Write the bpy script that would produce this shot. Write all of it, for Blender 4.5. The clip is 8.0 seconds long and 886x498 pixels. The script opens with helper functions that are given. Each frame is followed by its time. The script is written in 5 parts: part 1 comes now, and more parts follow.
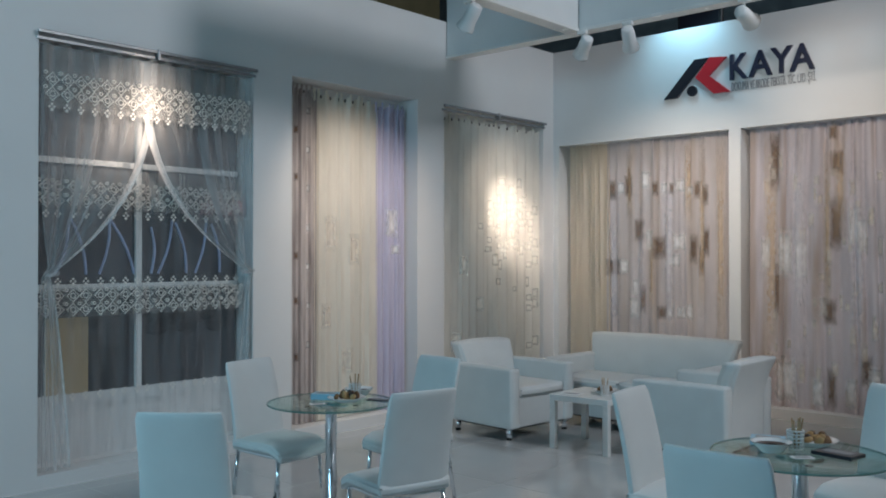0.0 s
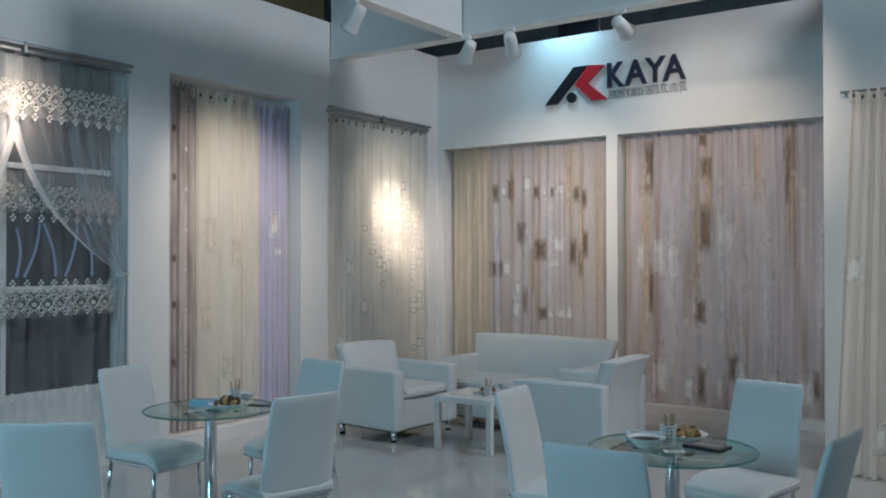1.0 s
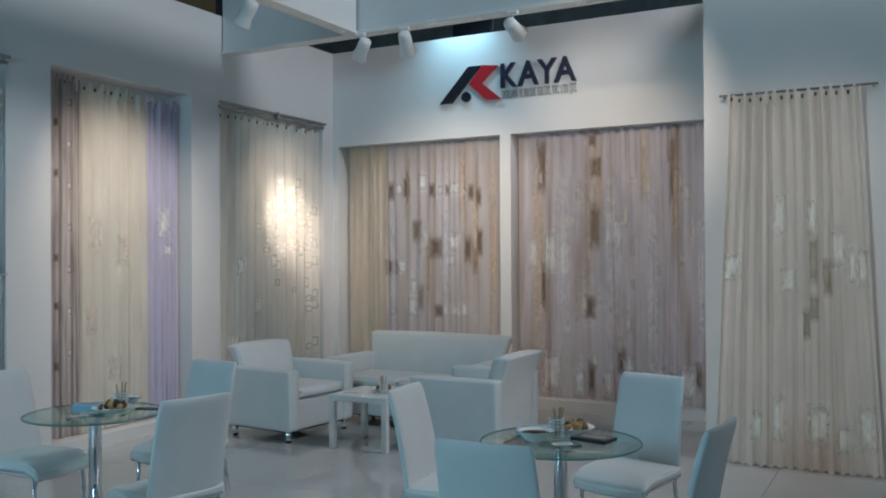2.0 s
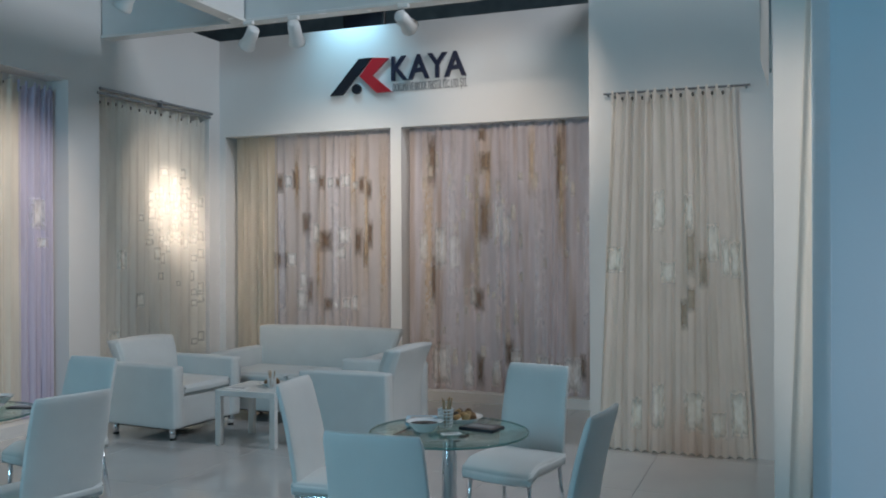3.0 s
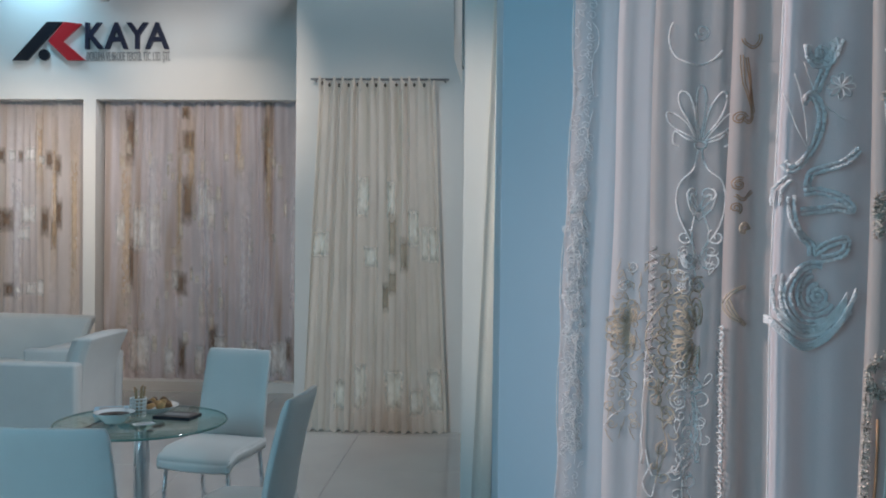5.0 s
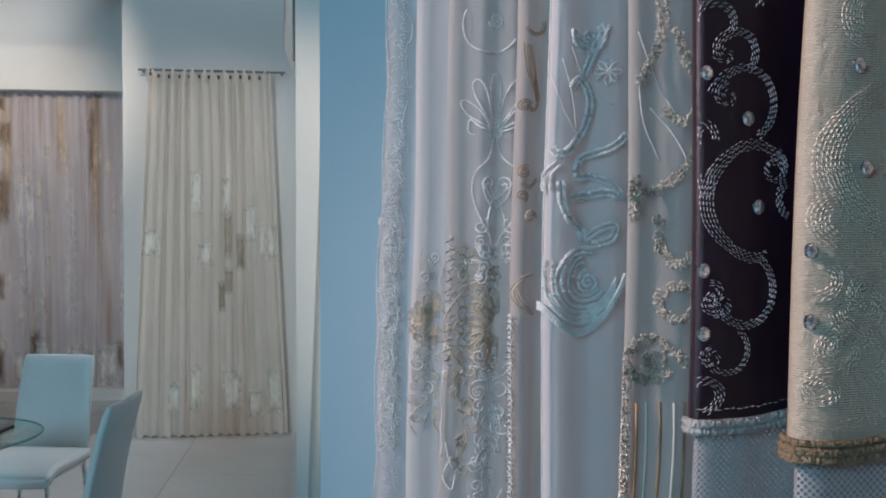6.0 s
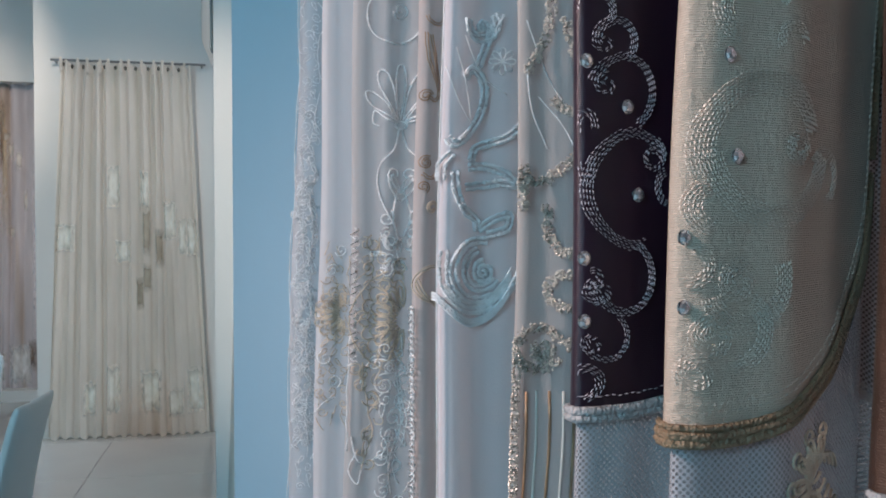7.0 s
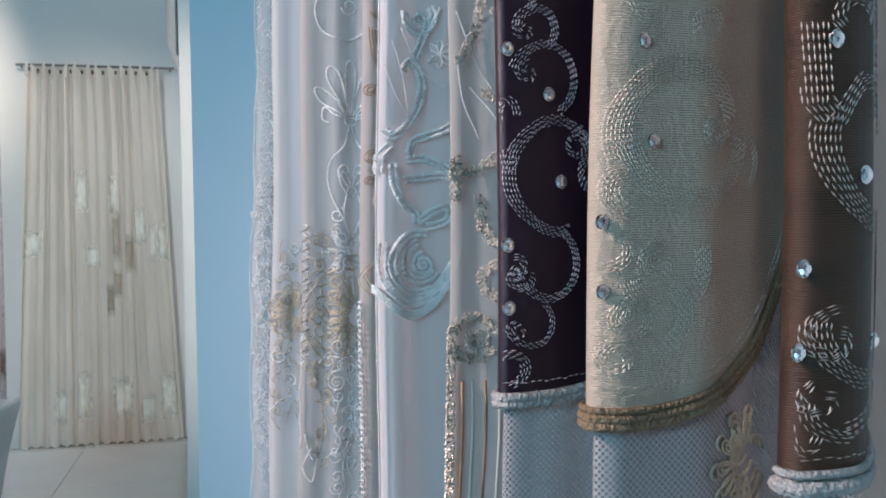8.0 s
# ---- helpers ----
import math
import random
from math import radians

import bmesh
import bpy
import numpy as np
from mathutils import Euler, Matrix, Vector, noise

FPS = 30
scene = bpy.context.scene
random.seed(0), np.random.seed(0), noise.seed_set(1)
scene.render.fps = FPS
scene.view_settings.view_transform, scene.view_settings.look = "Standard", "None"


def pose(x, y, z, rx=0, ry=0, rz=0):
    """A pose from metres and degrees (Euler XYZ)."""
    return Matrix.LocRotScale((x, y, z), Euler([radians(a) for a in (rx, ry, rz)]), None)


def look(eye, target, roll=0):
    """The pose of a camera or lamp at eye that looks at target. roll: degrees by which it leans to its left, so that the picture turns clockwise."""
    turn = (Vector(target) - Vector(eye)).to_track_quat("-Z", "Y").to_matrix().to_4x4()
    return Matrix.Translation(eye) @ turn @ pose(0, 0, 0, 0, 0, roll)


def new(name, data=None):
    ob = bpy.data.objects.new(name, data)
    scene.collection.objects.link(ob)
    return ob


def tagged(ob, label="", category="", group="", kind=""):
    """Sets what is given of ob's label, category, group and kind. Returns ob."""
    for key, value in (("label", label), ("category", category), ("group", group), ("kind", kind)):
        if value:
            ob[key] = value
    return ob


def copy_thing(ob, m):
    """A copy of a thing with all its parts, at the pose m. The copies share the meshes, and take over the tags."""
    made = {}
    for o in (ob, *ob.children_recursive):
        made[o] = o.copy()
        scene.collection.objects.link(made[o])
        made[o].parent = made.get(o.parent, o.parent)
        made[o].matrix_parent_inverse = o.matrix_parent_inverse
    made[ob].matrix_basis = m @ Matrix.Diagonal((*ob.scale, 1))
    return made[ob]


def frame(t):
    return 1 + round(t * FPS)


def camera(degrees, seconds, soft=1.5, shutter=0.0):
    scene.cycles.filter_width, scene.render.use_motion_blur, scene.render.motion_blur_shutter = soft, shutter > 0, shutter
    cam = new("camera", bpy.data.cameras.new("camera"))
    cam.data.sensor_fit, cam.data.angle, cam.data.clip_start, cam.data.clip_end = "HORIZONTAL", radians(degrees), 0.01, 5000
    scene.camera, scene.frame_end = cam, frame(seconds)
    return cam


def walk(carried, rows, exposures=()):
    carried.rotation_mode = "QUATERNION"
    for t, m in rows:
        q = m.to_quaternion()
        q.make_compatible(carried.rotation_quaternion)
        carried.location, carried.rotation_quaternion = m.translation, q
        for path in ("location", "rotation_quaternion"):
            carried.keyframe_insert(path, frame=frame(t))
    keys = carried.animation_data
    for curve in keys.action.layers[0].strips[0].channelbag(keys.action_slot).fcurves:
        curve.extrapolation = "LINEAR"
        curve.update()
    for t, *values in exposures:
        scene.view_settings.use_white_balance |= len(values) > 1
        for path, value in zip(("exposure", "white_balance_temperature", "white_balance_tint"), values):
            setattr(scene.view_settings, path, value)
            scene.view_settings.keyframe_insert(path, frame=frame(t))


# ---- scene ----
cam = camera(53.0, 8.0, soft=1.9)
PATH = [
    (0.0, pose(0.021, -0.004, 1.591, 90.49, -0.00, 42.19)),
    (0.5, pose(0.015, 0.007, 1.588, 90.54, -0.05, 38.92)),
    (1.0, pose(0.020, 0.005, 1.589, 90.65, 0.07, 34.79)),
    (1.5, pose(0.039, 0.004, 1.597, 90.60, 0.36, 31.39)),
    (3.0, pose(0.056, 0.004, 1.584, 90.04, 0.22, 21.20)),
    (3.5, pose(0.043, -0.008, 1.589, 89.74, 0.48, 16.89)),
    (4.0, pose(0.044, -0.026, 1.579, 89.60, -0.29, 12.02)),
    (4.5, pose(0.065, -0.022, 1.583, 89.28, -0.38, 7.54)),
    (5.8, pose(0.152, 0.027, 1.577, 88.97, -0.42, -5.24)),
    (6.0, pose(0.159, 0.028, 1.576, 88.92, -0.04, -7.10)),
    (6.5, pose(0.173, 0.030, 1.573, 88.76, -0.11, -10.70)),
    (7.0, pose(0.184, 0.031, 1.572, 88.64, 0.05, -11.75)),
    (7.5, pose(0.196, 0.027, 1.568, 88.75, 0.48, -12.68)),
    (8.0, pose(0.210, 0.024, 1.565, 88.74, 0.87, -13.29)),
]
walk(cam, PATH, [(0.0, -0.08), (1.5, -0.12), (3.5, -0.14), (4.5, -0.08), (6.0, 0.1), (7.0, 0.32), (8.0, 0.52)])

# ---- world and lights: a cool hall flood behind the visitor, dim hall light, warm track spots, added fill lamps ----
world = bpy.data.worlds.new("hall_air")
scene.world = world
world.use_nodes = True
world.node_tree.nodes["Background"].inputs["Color"].default_value = (0.44, 0.57, 0.76, 1)
world.node_tree.nodes["Background"].inputs["Strength"].default_value = 0.29


def lamp(name, kind, at, to, power, colour, **more):
    data = bpy.data.lights.new(name, kind)
    data.energy, data.color = power, colour
    for key, value in more.items():
        if key == "size":
            data.size = value
        elif key == "radius":
            data.shadow_soft_size = value
        elif key == "cone":
            data.spot_size = radians(value)
        elif key == "blend":
            data.spot_blend = value
    ob = new(name, data)
    ob.matrix_world = look(at, to)
    return ob


WHITE = (1.0, 0.83, 0.70)
COOL, NEUTRAL, WARM = (0.37, 0.76, 1.0), (0.86, 0.91, 1.0), (1.0, 0.83, 0.70)
lamp("hall_flood", "AREA", (-3.7, -3.0, 3.3), (-2.6, 4.0, 1.0), 140, COOL, size=1.4)
lamp("hall_high_bay", "AREA", (1.5, 6.0, 6.8), (-4.0, 5.5, 1.5), 225, NEUTRAL, size=1.5)
lamp("aisle_spot", "SPOT", (-1.85, 0.35, 2.85), (0.33, 0.95, 1.55), 240, (1.0, 0.76, 0.72), radius=0.15, cone=46, blend=0.8)
# Unseen lamp added to brighten the pilaster and its white curtain.
lamp("side_fill", "SPOT", (-1.7, 2.0, 3.3), (0.06, 3.9, 1.7), 240, WHITE, radius=0.15, cone=34, blend=0.8)
# Unseen lamp added to brighten the cream curtain; no projector hangs there.
lamp("curtain_fill", "SPOT", (-1.6, 1.5, 5.6), (-0.75, 7.0, 1.5), 390, WHITE, radius=0.2, cone=27, blend=0.8)
# Unseen lamp without a fixture, added to warm the right north niche.
lamp("niche_fill", "SPOT", (-1.2, 4.5, 4.0), (-2.95, 8.8, 1.75), 330, WARM, radius=0.05, cone=44, blend=1.0)
lamp("sign_flood", "SPOT", (-4.35, 8.25, 4.35), (-4.35, 8.66, 3.85), 40, COOL, radius=0.06, cone=110, blend=0.9)

# ---- materials ----
def nodes_of(name):
    m = bpy.data.materials.new(name)
    m.use_nodes = True
    t = m.node_tree
    return m, t, t.nodes["Principled BSDF"], t.nodes["Material Output"]


def noise_node(t, scale, detail=4.0, coord="Object", stretch=(1, 1, 1)):
    c = t.nodes.new("ShaderNodeTexCoord")
    mp = t.nodes.new("ShaderNodeMapping")
    mp.inputs["Scale"].default_value = stretch
    n = t.nodes.new("ShaderNodeTexNoise")
    n.inputs["Scale"].default_value = scale
    n.inputs["Detail"].default_value = detail
    t.links.new(c.outputs[coord], mp.inputs["Vector"])
    t.links.new(mp.outputs["Vector"], n.inputs["Vector"])
    return n


def paint(name, colour, rough=0.5, metal=0.0, vary=0.06, scale=3.0, bump=0.05, grain=60.0, coat=0.0, coord="Object", stretch=(1, 1, 1), sheen=0.0, spec=0.5):
    """A surface with broad uneven tone, fine relief and an uneven gloss."""
    m, t, b, out = nodes_of(name)
    n = noise_node(t, scale, 5.0, coord, stretch)
    r = t.nodes.new("ShaderNodeValToRGB")
    r.color_ramp.elements[0].position, r.color_ramp.elements[1].position = 0.3, 0.7
    r.color_ramp.elements[0].color = (*[c * (1 - vary) for c in colour], 1)
    r.color_ramp.elements[1].color = (*[min(1, c * (1 + vary)) for c in colour], 1)
    t.links.new(n.outputs["Fac"], r.inputs["Fac"])
    t.links.new(r.outputs["Color"], b.inputs["Base Color"])
    g = noise_node(t, grain, 3.0, coord, stretch)
    bp = t.nodes.new("ShaderNodeBump")
    bp.inputs["Strength"].default_value, bp.inputs["Distance"].default_value = bump, 0.01
    t.links.new(g.outputs["Fac"], bp.inputs["Height"])
    t.links.new(bp.outputs["Normal"], b.inputs["Normal"])
    mr = t.nodes.new("ShaderNodeMapRange")
    mr.inputs["To Min"].default_value, mr.inputs["To Max"].default_value = max(0.02, rough - 0.08), min(1, rough + 0.08)
    t.links.new(n.outputs["Fac"], mr.inputs["Value"])
    t.links.new(mr.outputs["Result"], b.inputs["Roughness"])
    b.inputs["Metallic"].default_value = metal
    b.inputs["Coat Weight"].default_value = coat
    b.inputs["Sheen Weight"].default_value = sheen
    b.inputs["Specular IOR Level"].default_value = spec
    return m


def sheer(name, colour, cover=0.6, vary=0.1, stripe=0.0, stripe_colour=(0.2, 0.12, 0.06), stripe_scale=9.0, thread=900.0, glow=0.35):
    """Thin woven cloth: part of it lets the eye through, part shines through, with faint woven stripes along the drop."""
    m, t, b, out = nodes_of(name)
    n = noise_node(t, 7.0, 5.0, "UV", (1, 0.25, 1))
    r = t.nodes.new("ShaderNodeValToRGB")
    r.color_ramp.elements[0].position, r.color_ramp.elements[1].position = 0.3, 0.7
    r.color_ramp.elements[0].color = (*[c * (1 - vary) for c in colour], 1)
    r.color_ramp.elements[1].color = (*[min(1, c * (1 + vary)) for c in colour], 1)
    t.links.new(n.outputs["Fac"], r.inputs["Fac"])
    source = r.outputs["Color"]
    if stripe:
        s = noise_node(t, stripe_scale, 2.0, "UV", (1, 0.05, 1))
        sr = t.nodes.new("ShaderNodeValToRGB")
        sr.color_ramp.elements[0].position, sr.color_ramp.elements[1].position = 0.52, 0.66
        sr.color_ramp.elements[0].color, sr.color_ramp.elements[1].color = (0, 0, 0, 1), (stripe, stripe, stripe, 1)
        t.links.new(s.outputs["Fac"], sr.inputs["Fac"])
        mx = t.nodes.new("ShaderNodeMix")
        mx.data_type = "RGBA"
        t.links.new(sr.outputs["Color"], mx.inputs["Factor"])
        t.links.new(source, mx.inputs["A"])
        mx.inputs["B"].default_value = (*stripe_colour, 1)
        source = mx.outputs["Result"]
    t.links.new(source, b.inputs["Base Color"])
    b.inputs["Roughness"].default_value = 0.7
    b.inputs["Sheen Weight"].default_value = 0.3
    b.inputs["Specular IOR Level"].default_value = 0.25
    g = noise_node(t, thread, 2.0, "UV", (1, 0.6, 1))
    bp = t.nodes.new("ShaderNodeBump")
    bp.inputs["Strength"].default_value, bp.inputs["Distance"].default_value = 0.25, 0.002
    t.links.new(g.outputs["Fac"], bp.inputs["Height"])
    t.links.new(bp.outputs["Normal"], b.inputs["Normal"])
    tl = t.nodes.new("ShaderNodeBsdfTranslucent")
    t.links.new(source, tl.inputs["Color"])
    m1 = t.nodes.new("ShaderNodeMixShader")
    m1.inputs["Fac"].default_value = glow
    t.links.new(b.outputs["BSDF"], m1.inputs[1])
    t.links.new(tl.outputs["BSDF"], m1.inputs[2])
    if cover >= 0.93:
        t.links.new(m1.outputs["Shader"], out.inputs["Surface"])
        return m
    tr = t.nodes.new("ShaderNodeBsdfTransparent")
    m2 = t.nodes.new("ShaderNodeMixShader")
    fold = noise_node(t, 14.0, 3.0, "UV", (1, 0.08, 1))
    mr = t.nodes.new("ShaderNodeMapRange")
    mr.inputs["From Min"].default_value, mr.inputs["From Max"].default_value = 0.3, 0.7
    mr.inputs["To Min"].default_value, mr.inputs["To Max"].default_value = max(0.0, cover - 0.12), min(1.0, cover + 0.12)
    t.links.new(fold.outputs["Fac"], mr.inputs["Value"])
    t.links.new(mr.outputs["Result"], m2.inputs["Fac"])
    t.links.new(tr.outputs["BSDF"], m2.inputs[1])
    t.links.new(m1.outputs["Shader"], m2.inputs[2])
    t.links.new(m2.outputs["Shader"], out.inputs["Surface"])
    return m


def lace(name, colour, cell=0.06):
    """Openwork: a lattice of rings and diamonds in thread, open between."""
    m, t, b, out = nodes_of(name)
    c = t.nodes.new("ShaderNodeTexCoord")
    v = t.nodes.new("ShaderNodeTexVoronoi")
    v.feature, v.distance = "F1", "MANHATTAN"
    v.inputs["Scale"].default_value = 1 / cell
    v.inputs["Randomness"].default_value = 0.0
    t.links.new(c.outputs["UV"], v.inputs["Vector"])
    w = t.nodes.new("ShaderNodeMath")
    w.operation = "PINGPONG"
    w.inputs[1].default_value = 0.17
    t.links.new(v.outputs["Distance"], w.inputs[0])
    g = t.nodes.new("ShaderNodeMath")
    g.operation = "LESS_THAN"
    g.inputs[1].default_value = 0.105
    t.links.new(w.outputs["Value"], g.inputs[0])
    b.inputs["Base Color"].default_value = (*colour, 1)
    b.inputs["Roughness"].default_value = 0.8
    tr = t.nodes.new("ShaderNodeBsdfTransparent")
    mr = t.nodes.new("ShaderNodeMapRange")
    mr.inputs["To Min"].default_value, mr.inputs["To Max"].default_value = 0.25, 0.95
    t.links.new(g.outputs["Value"], mr.inputs["Value"])
    mx = t.nodes.new("ShaderNodeMixShader")
    t.links.new(mr.outputs["Result"], mx.inputs["Fac"])
    t.links.new(tr.outputs["BSDF"], mx.inputs[1])
    t.links.new(b.outputs["BSDF"], mx.inputs[2])
    t.links.new(mx.outputs["Shader"], out.inputs["Surface"])
    return m


WALL = paint("white_emulsion", (0.74, 0.74, 0.73), 0.55, vary=0.025, scale=1.2, bump=0.03, grain=90)
# Even pale blue base colour for the partition; the other walls are white.
PALEBLUE = paint("pale_blue_wall", (0.50, 0.66, 0.76), 0.55, vary=0.025, scale=1.2, bump=0.03, grain=90)
TILE = paint("glossy_tile", (0.55, 0.55, 0.54), 0.10, vary=0.04, scale=2.0, bump=0.01, grain=25, coat=0.4)
GROUT = paint("grey_joint", (0.22, 0.22, 0.22), 0.8)
LEATHER = paint("white_leatherette", (0.70, 0.72, 0.71), 0.42, vary=0.03, scale=5, bump=0.12, grain=160)
LACQUER = paint("white_lacquer", (0.80, 0.80, 0.78), 0.25, vary=0.02, scale=6, bump=0.01)
CHROME = paint("chrome", (0.75, 0.77, 0.80), 0.14, metal=1.0, vary=0.05, bump=0.0)
RUBBER = paint("black_plastic", (0.015, 0.015, 0.016), 0.5)
BLACK = paint("black_acrylic", (0.012, 0.013, 0.02), 0.3, vary=0.1)
RED = paint("red_acrylic", (0.50, 0.02, 0.03), 0.3, vary=0.05)
NAVY = paint("navy_acrylic", (0.02, 0.022, 0.05), 0.35)
GREYTEXT = paint("grey_letters", (0.30, 0.30, 0.31), 0.5)
DARKHALL = paint("dark_hall_ceiling", (0.20, 0.25, 0.27), 0.8, vary=0.2)
BEAMPAINT = paint("beam_laminate", (0.72, 0.74, 0.74), 0.4, vary=0.03)
OLIVE = paint("olive_hall_panel", (0.20, 0.17, 0.09), 0.7, vary=0.1)
PLASTIC = paint("white_plastic", (0.75, 0.75, 0.74), 0.35, vary=0.03)
PORCELAIN = paint("porcelain", (0.80, 0.80, 0.79), 0.15, vary=0.02)
NIGHT = paint("night_view_print", (0.045, 0.05, 0.06), 0.5, vary=0.35, scale=1.6)
BLUELINE = paint("pale_blue_print", (0.35, 0.42, 0.62), 0.5)
TANPRINT = paint("tan_print", (0.42, 0.33, 0.20), 0.6, vary=0.15)


def glass(name, colour, clear=False):
    m, t, b, out = nodes_of(name)
    if clear:
        b.inputs["Base Color"].default_value = (*colour, 1)
        b.inputs["Roughness"].default_value = 0.05
        b.inputs["Metallic"].default_value = 0.85
        b.inputs["Coat Weight"].default_value = 0.6
        return m
    tr = t.nodes.new("ShaderNodeBsdfTransparent")
    tr.inputs["Color"].default_value = (*colour, 1)
    gl = t.nodes.new("ShaderNodeBsdfGlossy")
    gl.inputs["Roughness"].default_value = 0.02
    fr = t.nodes.new("ShaderNodeLayerWeight")
    fr.inputs["Blend"].default_value = 0.5
    pw = t.nodes.new("ShaderNodeMath")
    pw.operation = "POWER"
    pw.inputs[1].default_value = 4.0
    t.links.new(fr.outputs["Facing"], pw.inputs[0])
    ma = t.nodes.new("ShaderNodeMath")
    ma.operation = "MULTIPLY_ADD"
    ma.inputs[1].default_value, ma.inputs[2].default_value = 0.45, 0.04
    t.links.new(pw.outputs["Value"], ma.inputs[0])
    mx = t.nodes.new("ShaderNodeMixShader")
    t.links.new(ma.outputs["Value"], mx.inputs["Fac"])
    t.links.new(tr.outputs["BSDF"], mx.inputs[1])
    t.links.new(gl.outputs["BSDF"], mx.inputs[2])
    t.links.new(mx.outputs["Shader"], out.inputs["Surface"])
    return m


GLASS = glass("green_tinted_glass", (0.80, 0.93, 0.91))
CRYSTAL = glass("clear_crystal", (0.92, 0.93, 0.97), True)
GLASSEDGE = paint("green_glass_edge", (0.10, 0.22, 0.20), 0.15, vary=0.05, bump=0.0)


# ---- mesh helpers ----
def mesh_of(name, bm, material, smooth=False):
    me = bpy.data.meshes.new(name)
    bmesh.ops.recalc_face_normals(bm, faces=bm.faces)
    bm.to_mesh(me)
    bm.free()
    if material:
        me.materials.append(material)
    if smooth:
        for p in me.polygons:
            p.use_smooth = True
    return me


def part(name, bm, material, parent, label="", smooth=False):
    ob = new(name, mesh_of(name, bm, material, smooth))
    ob.parent = parent
    if label:
        ob["label"] = label
    return ob


def thing(name, m, label, category, group="", kind=""):
    ob = new(name)
    ob.matrix_world = m
    return tagged(ob, label, category, group, kind)


def solid(name, bm, material, label, category, kind="", group="", smooth=False):
    return tagged(new(name, mesh_of(name, bm, material, smooth)), label, category, group, kind)


def box(bm, x0, y0, z0, x1, y1, z1, bevel=0.0, segments=2, turn=None):
    before = set(bm.verts)
    m = Matrix.LocRotScale(((x0 + x1) / 2, (y0 + y1) / 2, (z0 + z1) / 2), None, (abs(x1 - x0), abs(y1 - y0), abs(z1 - z0)))
    v = bmesh.ops.create_cube(bm, size=1, matrix=m)["verts"]
    if bevel:
        edges = list({e for w in v for e in w.link_edges})
        bmesh.ops.bevel(bm, geom=edges, offset=bevel, segments=segments, profile=0.5, affect="EDGES")
    if turn:
        bmesh.ops.transform(bm, matrix=turn, verts=[w for w in bm.verts if w not in before])
    return bm


def tube(bm, points, radius, sides=8, closed=False, taper=None):
    """A round bar along a line of points."""
    pts = [Vector(p) for p in points]
    rings = []
    n = len(pts)
    for i, p in enumerate(pts):
        a = pts[(i - 1) % n] if (closed or i > 0) else p
        b = pts[(i + 1) % n] if (closed or i < n - 1) else p
        d = (b - a).normalized()
        u = d.orthogonal() if abs(d.z) > 0.98 else d.cross(Vector((0, 0, 1)))
        u.normalize()
        w = d.cross(u)
        r = radius * (taper[i] if taper else 1)
        rings.append([bm.verts.new(p + r * (math.cos(k * math.tau / sides) * u + math.sin(k * math.tau / sides) * w)) for k in range(sides)])
    for i in range(n if closed else n - 1):
        a, b = rings[i], rings[(i + 1) % n]
        for k in range(sides):
            bm.faces.new((a[k], a[(k + 1) % sides], b[(k + 1) % sides], b[k]))
    if not closed:
        bm.faces.new(rings[0][::-1])
        bm.faces.new(rings[-1])
    return bm


def lathe(bm, profile, sides=32, at=(0, 0, 0)):
    """A turned body from (radius, height) pairs."""
    rings = []
    for r, z in profile:
        rings.append([bm.verts.new((at[0] + r * math.cos(k * math.tau / sides), at[1] + r * math.sin(k * math.tau / sides), at[2] + z)) for k in range(sides)])
    for a, b in zip(rings, rings[1:]):
        for k in range(sides):
            bm.faces.new((a[k], a[(k + 1) % sides], b[(k + 1) % sides], b[k]))
    bm.faces.new(rings[0][::-1])
    bm.faces.new(rings[-1])
    return bm


def sheet(bm, surface, u0, u1, v0, v1, nu, nv, lift=0.0):
    """A cloth from surface(u, v); its UV map holds metres along and down the cloth."""
    uv = bm.loops.layers.uv.verify()
    grid = []
    for j in range(nv + 1):
        row = []
        for i in range(nu + 1):
            u, v = u0 + (u1 - u0) * i / nu, v0 + (v1 - v0) * j / nv
            row.append((bm.verts.new(surface(u, v, lift)), u, v))
        grid.append(row)
    for j in range(nv):
        for i in range(nu):
            q = (grid[j][i], grid[j][i + 1], grid[j + 1][i + 1], grid[j + 1][i])
            f = bm.faces.new([w[0] for w in q])
            f.smooth = True
            for loop, w in zip(f.loops, q):
                loop[uv].uv = (w[1], w[2])
    return bm


# ---- the setting ----
XW, YN, YC, TOP = -6.07, 8.66, 7.09, 4.0
DEEP = 0.26
WEST_NICHES = [(2.62, 4.38, 0.10, 3.12), (4.78, 6.34, 0.10, 3.15), (6.73, 8.46, 0.10, 3.13)]
NORTH_NICHES = [(-5.99, -3.90, 0.10, 2.89), (-3.775, -1.20, 0.10, 2.89)]


def wall_with_niches(name, along, across, start, end, niches, label):
    """A wall whose niches go DEEP metres back; along is the axis it runs on."""
    bm = bmesh.new()

    def block(a0, a1, z0, z1, d0=0.0, d1=DEEP):
        s = -1 if along == "y" else 1
        if along == "y":
            box(bm, across - d1, a0, z0, across - d0, a1, z1)
        else:
            box(bm, a0, across + d0, z0, a1, across + d1, z1)

    at = start
    for a0, a1, z0, z1 in niches:
        block(at, a0, 0, TOP)
        block(a0, a1, 0, z0)
        block(a0, a1, z1, TOP)
        at = a1
    block(at, end, 0, TOP)
    block(start, end, 0, TOP, DEEP, DEEP + 0.12)
    return solid(name, bm, WALL, label, "wall", "structure")


